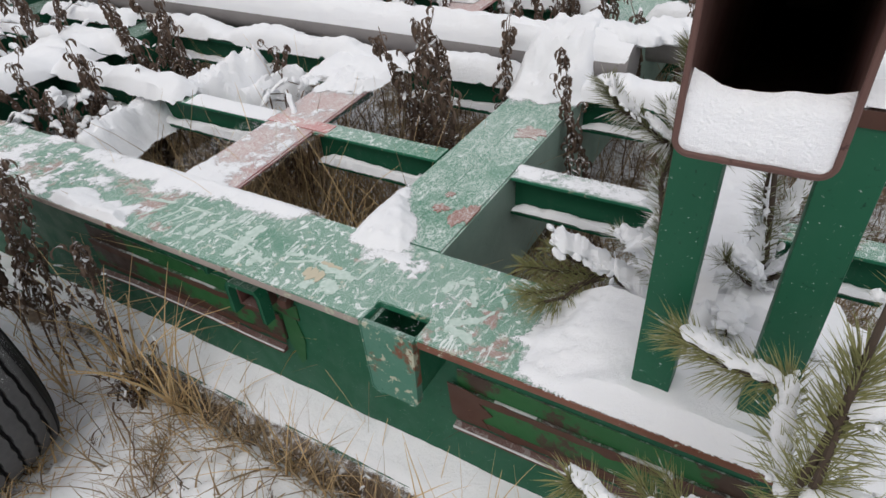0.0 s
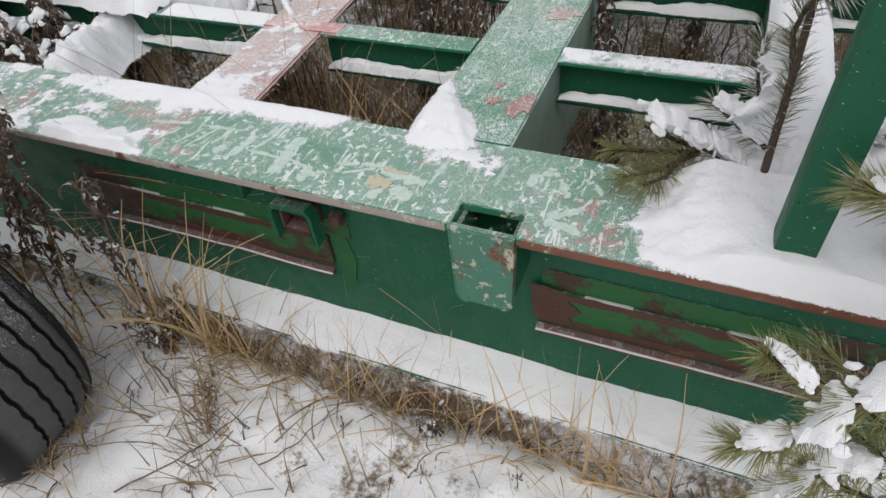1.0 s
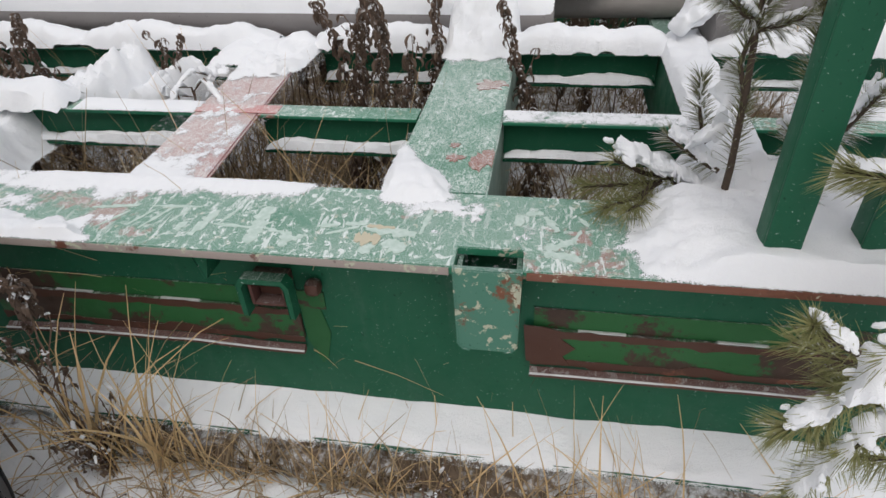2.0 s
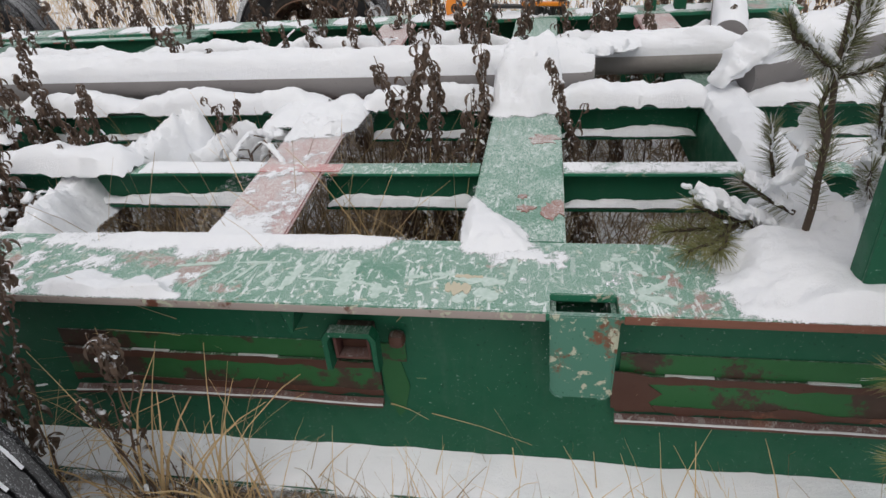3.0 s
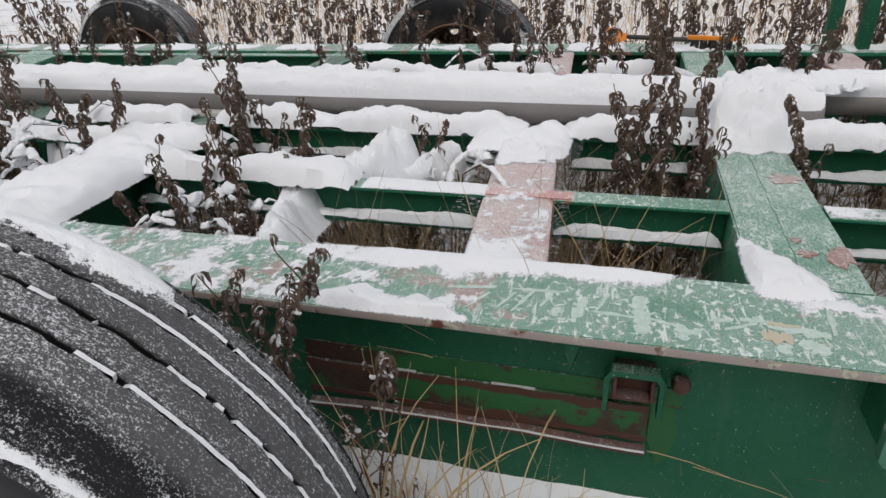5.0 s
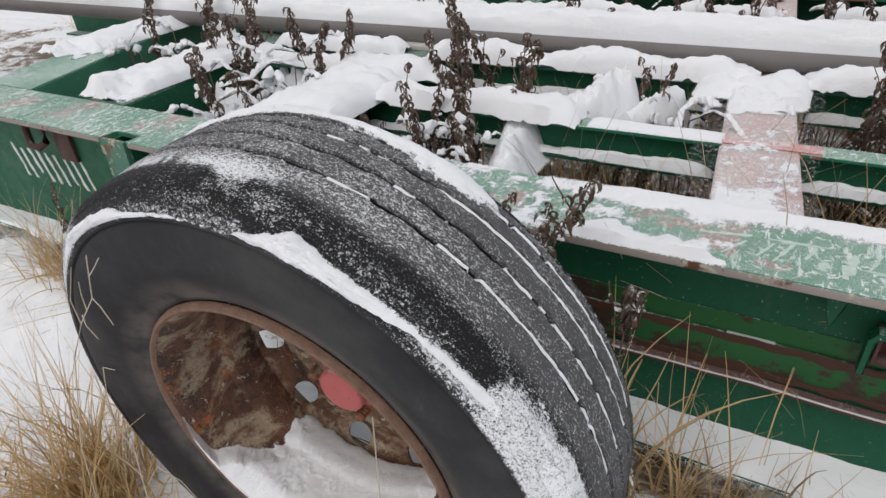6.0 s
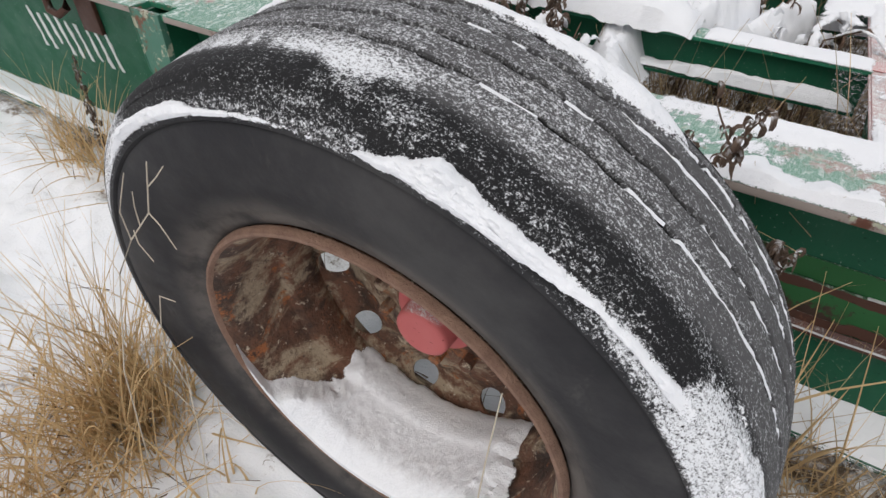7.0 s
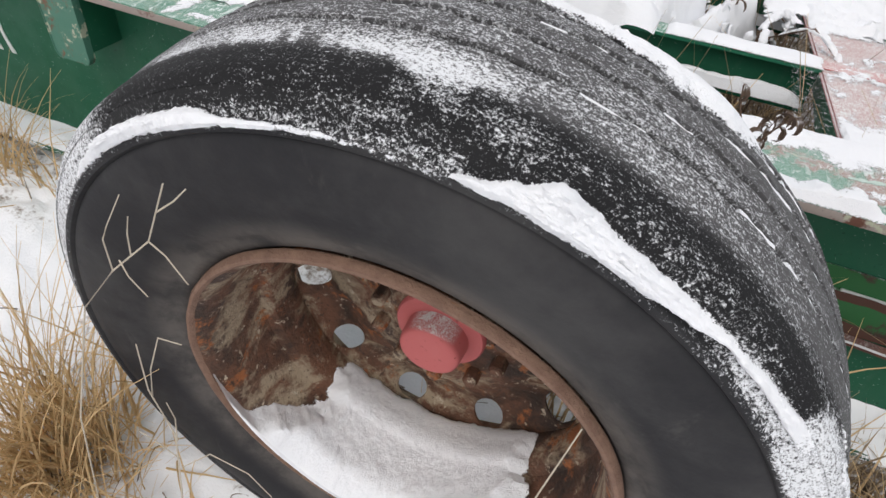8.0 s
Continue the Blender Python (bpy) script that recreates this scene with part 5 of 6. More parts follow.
rng = random.Random(11)
WEEDS = [weed(rng, 0.70, rng.randint(150, 240), rng.uniform(0.04, 0.22), None, rng.uniform(0.10, 0.35)) for _ in range(10)]
WEED_PLACES = [
    (-1.52, 0.80, 0.74), (-1.66, 0.92, 0.78), (-1.23, 1.22, 0.64), (-0.89, 1.62, 0.66), (-0.37, 0.85, 0.72), (-0.29, 0.80, 0.78), (-0.26, 1.50, 0.74), (-0.33, 0.90, 0.70),
    (0.10, 0.80, 0.67), (0.37, 2.10, 0.68), (-0.65, 1.92, 0.66), (-1.15, 2.20, 0.70), (-1.65, 2.75, 0.66), (-0.26, 2.75, 0.70), (-2.52, 2.10, 0.66), (-2.19, 2.75, 0.68),
    (0.11, 2.20, 0.68), (-0.07, 2.75, 0.70), (-3.06, 0.98, 0.84), (-2.72, 0.75, 0.70), (-2.57, 0.90, 0.76), (-2.45, 0.70, 0.70), (-1.38, 0.82, 0.68), (-0.80, 1.62, 0.70),
    (-0.25, 1.60, 0.78), (-0.51, 1.62, 0.70), (-0.21, 0.93, 0.68), (-2.40, 0.75, 0.74), (-2.14, 0.66, 0.70), (-2.30, 0.45, 0.66), (-3.51, 1.0, 0.74), (-2.22, 0.85, 0.72),
    (-2.05, 0.40, 0.62), (-0.42, 0.78, 0.72), (-0.18, 1.62, 0.74), (-0.96, 0.78, 0.60), (-1.45, 0.44, 0.58), (-1.50, 0.42, 0.60), (-1.62, 0.40, 0.56), (0.14, 0.90, 0.52),
    (0.20, 0.36, 0.34), (-0.30, 0.38, 0.36), (-0.36, 1.55, 0.74), (-0.31, 1.66, 0.78), (-0.22, 1.70, 0.74), (-0.45, 0.92, 0.66), (-0.24, 0.72, 0.62), (-1.05, 0.86, 0.58),
    (-1.42, 0.88, 0.70), (-1.58, 0.70, 0.66), (-1.46, 1.52, 0.70), (-1.00, 1.55, 0.66), (-0.72, 2.20, 0.72), (-1.34, 2.15, 0.74), (-1.85, 2.10, 0.70), (-0.92, 2.15, 0.76),
    (-0.48, 2.18, 0.78), (-0.34, 2.14, 0.72), (-0.20, 2.16, 0.78), (0.22, 2.12, 0.76), (0.28, 1.92, 0.66), (-2.95, 2.15, 0.70), (-2.75, 1.60, 0.74), (-2.15, 1.55, 0.72),
    (-3.30, 1.60, 0.78), (-1.24, 0.30, 0.60), (-1.33, 0.42, 0.64), (-1.40, 0.33, 0.66), (-1.30, 0.52, 0.68), (-2.62, 1.62, 0.74), (-2.34, 0.60, 0.70), (-2.08, 0.78, 0.72), (-2.48, 0.52, 0.64), (-3.15, 0.80, 0.70), (-3.62, 1.35, 0.72), (-2.66, -0.06, 0.30),
]
for k, (x, y, h) in enumerate(WEED_PLACES):
    src = WEEDS[k % len(WEEDS)]
    base = ground_z(x, y) - 0.01
    m = Matrix.Translation((x, y, base)) @ pose(0, 0, 0, 0, 0, 137 * k) @ Matrix.Scale((h - base) / 0.66, 4)
    if k < len(WEEDS):
        src.matrix_basis = m
    else:
        copy_thing(src, Matrix.Identity(4)).matrix_basis = m
scatter = random.Random(77)
for k in range(34):
    x, y = scatter.uniform(-3.4, 0.9), scatter.choice((scatter.uniform(1.48, 1.74), scatter.uniform(1.84, 2.36), scatter.uniform(2.68, 2.9)))
    base = ground_z(x, y) - 0.01
    copy_thing(WEEDS[k % len(WEEDS)], Matrix.Identity(4)).matrix_basis = Matrix.Translation((x, y, base)) @ pose(0, 0, 0, 0, 0, 71 * k) @ Matrix.Scale(scatter.uniform(0.95, 1.22), 4)
# weeds that lean over the rail between it and the wheel
for x, y, h, lean, toward, leaves, crown in ((-1.06, -0.13, 0.74, 0.28, 12, 150, 0.35), (-1.13, -0.15, 0.72, 0.20, 10, 150, 0.35), (-0.99, -0.10, 0.66, 0.12, 60, 110, 0.3), (-1.20, -0.12, 0.70, 0.15, -20, 130, 0.4), (-1.02, -0.12, 0.60, 0.10, 80, 110, 0.3),
                                              (-0.81, -0.07, 0.54, 0.06, 20, 110, 0.80), (-0.83, -0.06, 0.42, 0.10, 200, 16, 0.6)):
    weed(rng, h, leaves, lean, toward, crown).matrix_basis = Matrix.Translation((x, y, ground_z(x, y) - 0.01))


def laden_twigs(rng, n, place, reach, thick, label):
    """Bent dead twigs, each carrying a ragged roll of snow, as one tangle."""
    loads, rods = [], []
    for k in range(n):
        x, y, z = place(rng)
        ang = rng.uniform(0, 6.28)
        d = Vector((math.cos(ang), math.sin(ang), rng.uniform(-0.25, 0.55)))
        L = reach * rng.uniform(0.5, 1.3)
        a = Vector((x, y, z))
        mid, b = a + d * L * 0.5 + Vector((0, 0, 0.18 * L)), a + d * L + Vector((0, 0, -0.22 * L))
        w = thick * rng.uniform(0.6, 1.35)
        run = rng.uniform(0.0, 0.2)
        while run < 0.95:
            size = rng.uniform(0.10, 0.34)
            p, q = (a.lerp(mid, 2 * v) if v < 0.5 else mid.lerp(b, 2 * v - 1) for v in (run, min(1.0, run + size)))
            ww = w * rng.uniform(0.35, 1.15)
            loads.append(snow_along([p, p.lerp(q, 0.5) + Vector((rng.gauss(0, 0.3), rng.gauss(0, 0.3), 0.2)) * ww, q], ww, ww * rng.uniform(0.7, 1.1), k * 5.1 + run * 9))
            run += size * rng.uniform(0.7, 1.3)
        foot = Vector((x + rng.gauss(0, 0.03), y + rng.gauss(0, 0.03), ground_z(x, y)))
        rods.append(tube([foot, a, mid - Vector((0, 0, 0.2 * w)), b], [0.003, 0.0026, 0.002, 0.0014], 5))
    tagged(part("bent_twigs", joined(*rods), STEM), "bent dead twigs under the snow", "twigs", kind="stuff")
    lay(label, joined(*loads))


rng = random.Random(21)
HEAPED = "ragged snow caught on bent dead weeds"
laden_twigs(rng, 40, lambda r: (r.uniform(-2.50, -2.02), r.uniform(0.30, 1.0), r.uniform(0.36, 0.54)), 0.16, 0.018, HEAPED)
laden_twigs(rng, 14, lambda r: (r.gauss(-1.42, 0.05), r.gauss(0.40, 0.06), r.uniform(0.38, 0.50)), 0.13, 0.017, HEAPED)
laden_twigs(rng, 4, lambda r: (r.gauss(-1.02, 0.06), r.gauss(0.80, 0.04), r.uniform(0.44, 0.50)), 0.12, 0.016, HEAPED)
laden_twigs(rng, 7, lambda r: (r.gauss(-0.84, 0.04), r.gauss(0.74, 0.05), r.uniform(0.42, 0.50)), 0.15, 0.013, HEAPED)
laden_twigs(rng, 24, lambda r: (r.uniform(-1.5, -0.3), r.uniform(1.55, 2.0), r.uniform(0.40, 0.52)), 0.20, 0.022, HEAPED)
laden_twigs(rng, 16, lambda r: (r.uniform(-3.3, -2.7), r.uniform(0.7, 1.05), r.uniform(0.40, 0.52)), 0.15, 0.020, HEAPED)


def mound(x0, x1, y0, y1, level, rise, seed, label):
    """A soft heap of snow over buried grass between the members."""
    def height(x, y):
        n = fbm(x * 5 + seed, y * 5, seed) + 0.45 * fbm(x * 19, y * 19, seed)
        edge = smooth01(min(x - x0, x1 - x) / 0.16 + 0.15 * n) * smooth01(min(y - y0, y1 - y) / 0.14 + 0.15 * n)
        return (level + rise - ground_z(x, y)) * edge ** 0.7 * (0.85 + 0.3 * n) - 0.01
    lay(label, snow_field(x0, x1, y0, y1, 0.012, ground_z, height))


BURIED = "heap of snow over buried weeds in the frame"
mound(-2.54, -1.95, 0.24, 1.0, 0.10, 0.37, 3.0, BURIED)
def heap(x0, x1, y0, y1, floor, reach, label):
    """A steep-sided heap of snow over bent weeds: reach(x, y, n) gives its height over the floor."""
    def height(x, y):
        n, fine = fbm(x * 8, y * 8, 3.3), fbm(x * 26, y * 26, 1.3) + 0.6 * fbm(x * 75, y * 75, 5.3)
        return reach(x, y, n) * (1 + 0.15 * fine) - 0.004
    lay(label, snow_field(x0, x1, y0, y1, 0.007, lambda x, y: floor, height))


def drape_reach(x, y, n):
    t = (0.54 - y) / 0.33
    left, right = -1.345 + 0.10 * t + 0.012 * n, -1.145 + 0.085 * t ** 2 + 0.015 * n
    edge = smooth01((x - left) / 0.075) * smooth01((right - x) / 0.10) * smooth01((y - 0.195) / 0.05)
    return (0.118 - 0.040 * smooth01(t) * smooth01((x + 1.22) / 0.2) + 0.014 * n) * edge ** 0.8


heap(-1.40, -1.0, 0.19, 0.56, 0.385, drape_reach, "snow draped from the stringer down to the rail")


def ridge_reach(x, y, n):
    u = (y - 0.60) / 0.25
    mid = -1.185 + 0.15 * u + 0.012 * n
    edge = max(0.0, 1 - (abs(x - mid) / (0.085 + 0.016 * n)) ** 2) ** 0.8
    return (0.120 + 0.045 * smooth01(u * 1.1) + 0.016 * n) * edge * smooth01((y - 0.585) / 0.04) * smooth01((0.86 - y + 0.02 * n) / 0.04)


heap(-1.34, -0.92, 0.57, 0.90, 0.395, ridge_reach, "soft ridge of snow over bent grass")


def second_reach(x, y, n):
    u = (y - 0.66) / 0.22
    mid = -1.02 + 0.12 * u + 0.015 * n
    edge = max(0.0, 1 - (abs(x - mid) / (0.050 + 0.012 * n)) ** 2) ** 0.8
    return (0.085 + 0.045 * smooth01(u) + 0.020 * n) * edge * smooth01((y - 0.65) / 0.05) * smooth01((0.90 - y) / 0.04)


heap(-1.12, -0.82, 0.63, 0.92, 0.395, second_reach, "small crest of snow over bent grass")
lay("snow bridging the pipe and the round timber", joined(snow_along([(-0.02, 1.15, TOP + 0.115), (0.08, 1.18, TOP + 0.112), (0.16, 1.26, TOP + 0.100), (0.26, 1.345, TOP + 0.100)], 0.070, 0.034, 4.2)))
lay("snow heaped on the end of the slanting pipe", joined(snow_along([(0.455, 0.99, TOP + 0.045), (0.50, 1.02, TOP + 0.085), (0.56, 1.05, TOP + 0.135), (0.66, 1.13, TOP + 0.155)], 0.056, 0.040, 6.1)))
mound(-1.62, -1.36, 0.24, 0.52, 0.08, 0.24, 6.0, BURIED)


def blades(rng, n, place, height, spread, width=0.0022):
    """Dry grass: bent tapering blades with a folded section. place(rng) gives a foot (x, y)."""
    verts, faces = [], []
    for _ in range(n):
        x, y = place(rng)
        p = Vector((x, y, ground_z(x, y) - 0.012))
        ang = rng.uniform(0, 6.28)
        tilt = abs(rng.gauss(0, spread))
        d = Vector((math.cos(ang) * math.sin(tilt), math.sin(ang) * math.sin(tilt), math.cos(tilt)))
        h = height * rng.uniform(0.5, 1.15)
        bend = rng.uniform(0.05, 0.5) + (0.9 if rng.random() < 0.18 else 0)
        w = width * rng.uniform(0.5, 1.3)
        s = d.cross(Vector((rng.uniform(-1, 1), rng.uniform(-1, 1), 0.2))).normalized()
        n0, seg = len(verts), 6
        for k in range(seg + 1):
            t = k / seg
            up = s.cross(d)
            ww = w * (1 - 0.85 * t)
            verts += [p - s * ww, p + up * ww * 0.8, p + s * ww]
            p = p + d * h / seg
            d = (d + Vector((math.cos(ang), math.sin(ang), 0)) * bend * 0.35 + Vector((0, 0, -bend * 0.30 * t)) + Vector((rng.gauss(0, 0.04), rng.gauss(0, 0.04), 0))).normalized()
        for k in range(seg):
            a = n0 + 3 * k
            faces += [(a, a + 1, a + 4, a + 3), (a + 1, a + 2, a + 5, a + 4), (a + 2, a, a + 3, a + 5)]
    return verts, faces


def grass(label, *args, material=None, **kw):
    return tagged(part("dry_grass", blades(*args, **kw), material or STRAW), label, "grass", kind="stuff")


def area(x0, x1, y0, y1):
    return lambda r: (r.uniform(x0, x1), r.uniform(y0, y1))


def clump(x, y, sx, sy):
    return lambda r: (r.gauss(x, sx), r.gauss(y, sy))


rng = random.Random(31)
grass("thick tan tuft of dry grass beside the wheel", rng, 230, clump(-1.84, -0.62, 0.055, 0.06), 0.46, 0.22, width=0.0026)
grass("thick tan tuft of dry grass beside the wheel", rng, 240, clump(-1.82, -0.64, 0.06, 0.06), 0.26, 0.45, width=0.0028)
grass("pale straw matted on the snow beside the wheel", rng, 290, clump(-1.86, -0.84, 0.17, 0.10), 0.24, 1.35, width=0.0028)
grass("flattened straw round the wheel", rng, 220, clump(-1.76, -0.78, 0.17, 0.12), 0.22, 1.1, width=0.0028)
grass("flattened straw beside the wheel", rng, 160, clump(-2.00, -0.72, 0.20, 0.16), 0.20, 1.15, width=0.0026)
grass("brown thatch round the wheel", rng, 130, clump(-1.80, -0.80, 0.15, 0.12), 0.14, 1.2, material=THATCH)
grass("dry grass between the wheel and the rail", rng, 80, clump(-0.56, -0.09, 0.18, 0.03), 0.25, 0.9)
grass("tall straw by the wheel", rng, 24, clump(-0.70, -0.09, 0.08, 0.02), 0.47, 0.14, width=0.0034)
# Straw, set dense and dark here to paint in the shade below the flange.
grass("dark thatch under the edge of the rail", rng, 480, lambda r: (r.uniform(-0.92, 0.8), -0.046 + r.gauss(0, 0.016)), 0.10, 1.35, material=THATCH)
grass("dry grass along the foot of the rail", rng, 120, lambda r: (r.uniform(-1.2, 0.45), -0.07 + r.gauss(0, 0.02)), 0.15, 1.0, material=OLD_STRAW)
grass("flattened straw on the snow before the rail", rng, 170, clump(-0.55, -0.22, 0.26, 0.10), 0.20, 1.25, material=OLD_STRAW)
grass("brown thatch in the snow before the rail", rng, 110, clump(-0.55, -0.30, 0.35, 0.16), 0.10, 1.3, material=THATCH)
grass("strip of flattened straw on the snow", rng, 130, lambda r: (lambda t: (-0.61 + 0.17 * t + r.gauss(0, 0.022), -0.12 - 0.27 * t + r.gauss(0, 0.02)))(r.random()), 0.17, 1.0, material=OLD_STRAW)
grass("brown grass at the foot of the tyre", rng, 120, clump(-0.86, -0.42, 0.05, 0.07), 0.20, 0.8)
grass("brown thatch at the foot of the tyre", rng, 90, clump(-0.88, -0.40, 0.06, 0.08), 0.13, 1.1, material=THATCH)
grass("pale straws beside the tyre", rng, 16, clump(-0.98, -0.19, 0.06, 0.03), 0.55, 0.35, width=0.003)
grass("short brown stalks on the snow", rng, 170, area(-3.6, -1.3, -1.1, -0.05), 0.12, 0.8, width=0.0014, material=THATCH)
grass("sparse stalks on the snow", rng, 120, area(-1.3, 0.9, -0.9, -0.12), 0.17, 0.7, width=0.0013)
grass("dry grass inside the frame", rng, 3800, area(-2.5, 1.1, 0.24, 1.0), 0.36, 0.55, material=OLD_STRAW)
grass("dark stalks inside the frame", rng, 1500, area(-2.5, 1.1, 0.24, 2.4), 0.40, 0.30, material=THATCH)
grass("dry grass inside the frame", rng, 2300, area(-3.4, 1.1, 1.05, 2.4), 0.44, 0.45, material=OLD_STRAW)
grass("flattened straw inside the frame", rng, 1100, area(-1.15, -0.70, 0.24, 0.52), 0.44, 1.0, material=OLD_STRAW)
grass("bent straw over the members", rng, 420, area(-1.2, -0.2, 0.26, 0.98), 0.62, 0.42, width=0.0030, material=OLD_STRAW)
grass("mat of flattened straw under the edge of the rail", rng, 170, lambda r: (r.uniform(-0.9, 0.35), -0.068 + r.gauss(0, 0.022)), 0.17, 1.5, width=0.0024, material=OLD_STRAW)
grass("mat of flattened straw under the edge of the rail", rng, 170, clump(-0.24, -0.078, 0.13, 0.018), 0.20, 1.4, width=0.0024, material=OLD_STRAW)
grass("pale bent straw over the snow on the flange", rng, 60, lambda r: (r.uniform(-0.95, -0.25), -0.045 + r.gauss(0, 0.012)), 0.30, 1.0, width=0.0030, material=OLD_STRAW)
grass("tall straw by the wheel", rng, 16, clump(-0.64, -0.075, 0.10, 0.015), 0.44, 0.20, width=0.0042)
grass("golden straw bent over the red plate and the stringer", rng, 70, clump(-0.50, 0.40, 0.07, 0.10), 0.66, 0.50, width=0.0030)
grass("golden straw lying in the bay by the draped snow", rng, 150, clump(-0.93, 0.36, 0.10, 0.08), 0.56, 0.75, width=0.0028)
grass("golden straw bent over the stringer", rng, 60, clump(-0.30, 0.47, 0.08, 0.10), 0.62, 0.45, width=0.0028)
grass("golden straw bent over the far stringer", rng, 80, clump(-1.05, 0.95, 0.14, 0.06), 0.66, 0.50, width=0.0028)
grass("thin straws standing before the rail", rng, 80, lambda r: (r.uniform(-0.30, 0.75), -0.075 + r.gauss(0, 0.02)), 0.30, 0.60, width=0.0026)
grass("thin bent straws before the rail", rng, 40, clump(0.32, -0.075, 0.09, 0.02), 0.27, 0.75, width=0.0024)
grass("dry grass left of the frame's pocket", rng, 160, clump(-2.65, -0.10, 0.14, 0.03), 0.34, 0.5)


def lying_twig(points, radius, side_shoots, seed):
    """A dry twig on the snow with a few side shoots."""
    rng = random.Random(seed)
    t = thing("fallen_twig", "thin dark brown dry twig lying on the snow", "twig", "fallen twigs")
    pts = []
    for (x, y, lift) in points:
        pts.append(Vector((x, y, ground_z(x, y) + lift)))
    fine = []
    for a, b in zip(pts, pts[1:]):
        for q in range(5):
            fine.append(a.lerp(b, q / 5) + Vector((rng.gauss(0, 0.003), rng.gauss(0, 0.003), rng.gauss(0, 0.002))))
    fine.append(pts[-1])
    part("stem", tube(fine, [radius * (1 - 0.6 * k / len(fine)) for k in range(len(fine))], 6), STEM, t)
    for _ in range(side_shoots):
        p = rng.choice(fine[2:])
        d = Vector((rng.gauss(0, 1), rng.gauss(0, 1), rng.uniform(0.1, 0.8))).normalized() * rng.uniform(0.03, 0.07)
        part("side_shoot", tube([p, p + d * 0.5 + Vector((0, 0, 0.004)), p + d], [radius * 0.5, radius * 0.4, radius * 0.25], 5), STEM, t)


lying_twig([(-0.785, -0.166, 0.03), (-0.68, -0.20, 0.02), (-0.596, -0.247, 0.012), (-0.50, -0.265, 0.014), (-0.417, -0.276, 0.02)], 0.0026, 4, 1)
lying_twig([(-0.622, -0.451, 0.012), (-0.511, -0.331, 0.014), (-0.43, -0.235, 0.05)], 0.0022, 5, 2)
lying_twig([(-0.36, -0.30, 0.012), (-0.30, -0.22, 0.02), (-0.25, -0.10, 0.03)], 0.0018, 3, 3)
lying_twig([(-0.05, -0.22, 0.012), (-0.03, -0.16, 0.03), (-0.06, -0.11, 0.07)], 0.0018, 3, 4)


def seed_head(x, y, height, seed):
    """A short dry stalk with a cluster of dark seed heads."""
    rng = random.Random(seed)
    w = thing("seed_stalk", "short dry stalk with dark seed heads poking from the snow", "weed", "seed stalks")
    base = Vector((x, y, ground_z(x, y) - 0.01))
    top = base + Vector((rng.gauss(0, 0.012), rng.gauss(0, 0.012), height))
    part("stem", tube([base, base.lerp(top, 0.5), top], [0.0014, 0.0012, 0.001], 5), STEM, w)
    heads = []
    for _ in range(11):
        p = top + Vector((rng.gauss(0, 0.009), rng.gauss(0, 0.009), rng.gauss(-0.004, 0.007)))
        heads.append(tube([top - Vector((0, 0, 0.012)), p], 0.0006, 4))
        heads.append(snow_along([p, p + Vector((0.002, 0.002, 0.004))], 0.0026, 0.0024, rng.random() * 9))
    part("seed_cluster", joined(*heads), DEAD_LEAF, w)


for k, (x, y, hh) in enumerate(((-0.426, -0.232, 0.06), (-0.278, -0.336, 0.05), (-0.479, -0.392, 0.05), (-0.224, -0.181, 0.05), (-0.085, -0.10, 0.07), (-0.01, -0.19, 0.05), (-0.268, -0.346, 0.05), (0.16, -0.16, 0.05), (-0.72, -0.30, 0.05))):
    seed_head(x, y, hh, k)
for x, y, h, leaves, toward in ((-0.775, -0.085, 0.14, 40, 290), (-0.745, -0.115, 0.10, 30, 250), (-0.80, -0.05, 0.12, 30, 20), (-0.06, -0.10, 0.10, 14, 0)):
    weed(rng, h, leaves, 0.5, toward, 0.1).matrix_basis = Matrix.Translation((x, y, ground_z(x, y) - 0.01))


SPRIG = plain("pale_dry_stem", (0.42, 0.36, 0.28), (0.60, 0.54, 0.44), 0.85, 60)


def pale_sprig(branches, label):
    """A dry branching sprig; each branch is a list of points, the first one being the main stem."""
    w = thing("dry_sprig", label, "weed", "dry sprigs")
    for k, pts in enumerate(branches):
        pts = [Vector(p) for p in pts]
        r = 0.0013 if k == 0 else 0.0009
        part("stem" if k == 0 else "side_shoot", tube(pts, [r * (1 - 0.5 * q / len(pts)) for q in range(len(pts))], 6), SPRIG, w)


def foot(x, y):
    return (x, y, ground_z(x, y) - 0.01)


pale_sprig([[foot(-1.66, -0.70), (-1.60, -0.67, 0.25), (-1.552, -0.63, 0.457), (-1.476, -0.63, 0.553), (-1.409, -0.63, 0.622), (-1.364, -0.635, 0.708)],
            [(-1.385, -0.632, 0.668), (-1.36, -0.633, 0.69), (-1.346, -0.63, 0.706)], [(-1.409, -0.63, 0.622), (-1.386, -0.635, 0.618), (-1.361, -0.64, 0.597)],
            [(-1.476, -0.63, 0.553), (-1.470, -0.632, 0.60), (-1.460, -0.63, 0.62), (-1.428, -0.63, 0.669)], [(-1.46, -0.63, 0.575), (-1.44, -0.64, 0.57), (-1.422, -0.64, 0.55)],
            [(-1.44, -0.63, 0.59), (-1.435, -0.63, 0.62), (-1.426, -0.63, 0.645)]], "pale dry branching sprig standing before the black tyre")
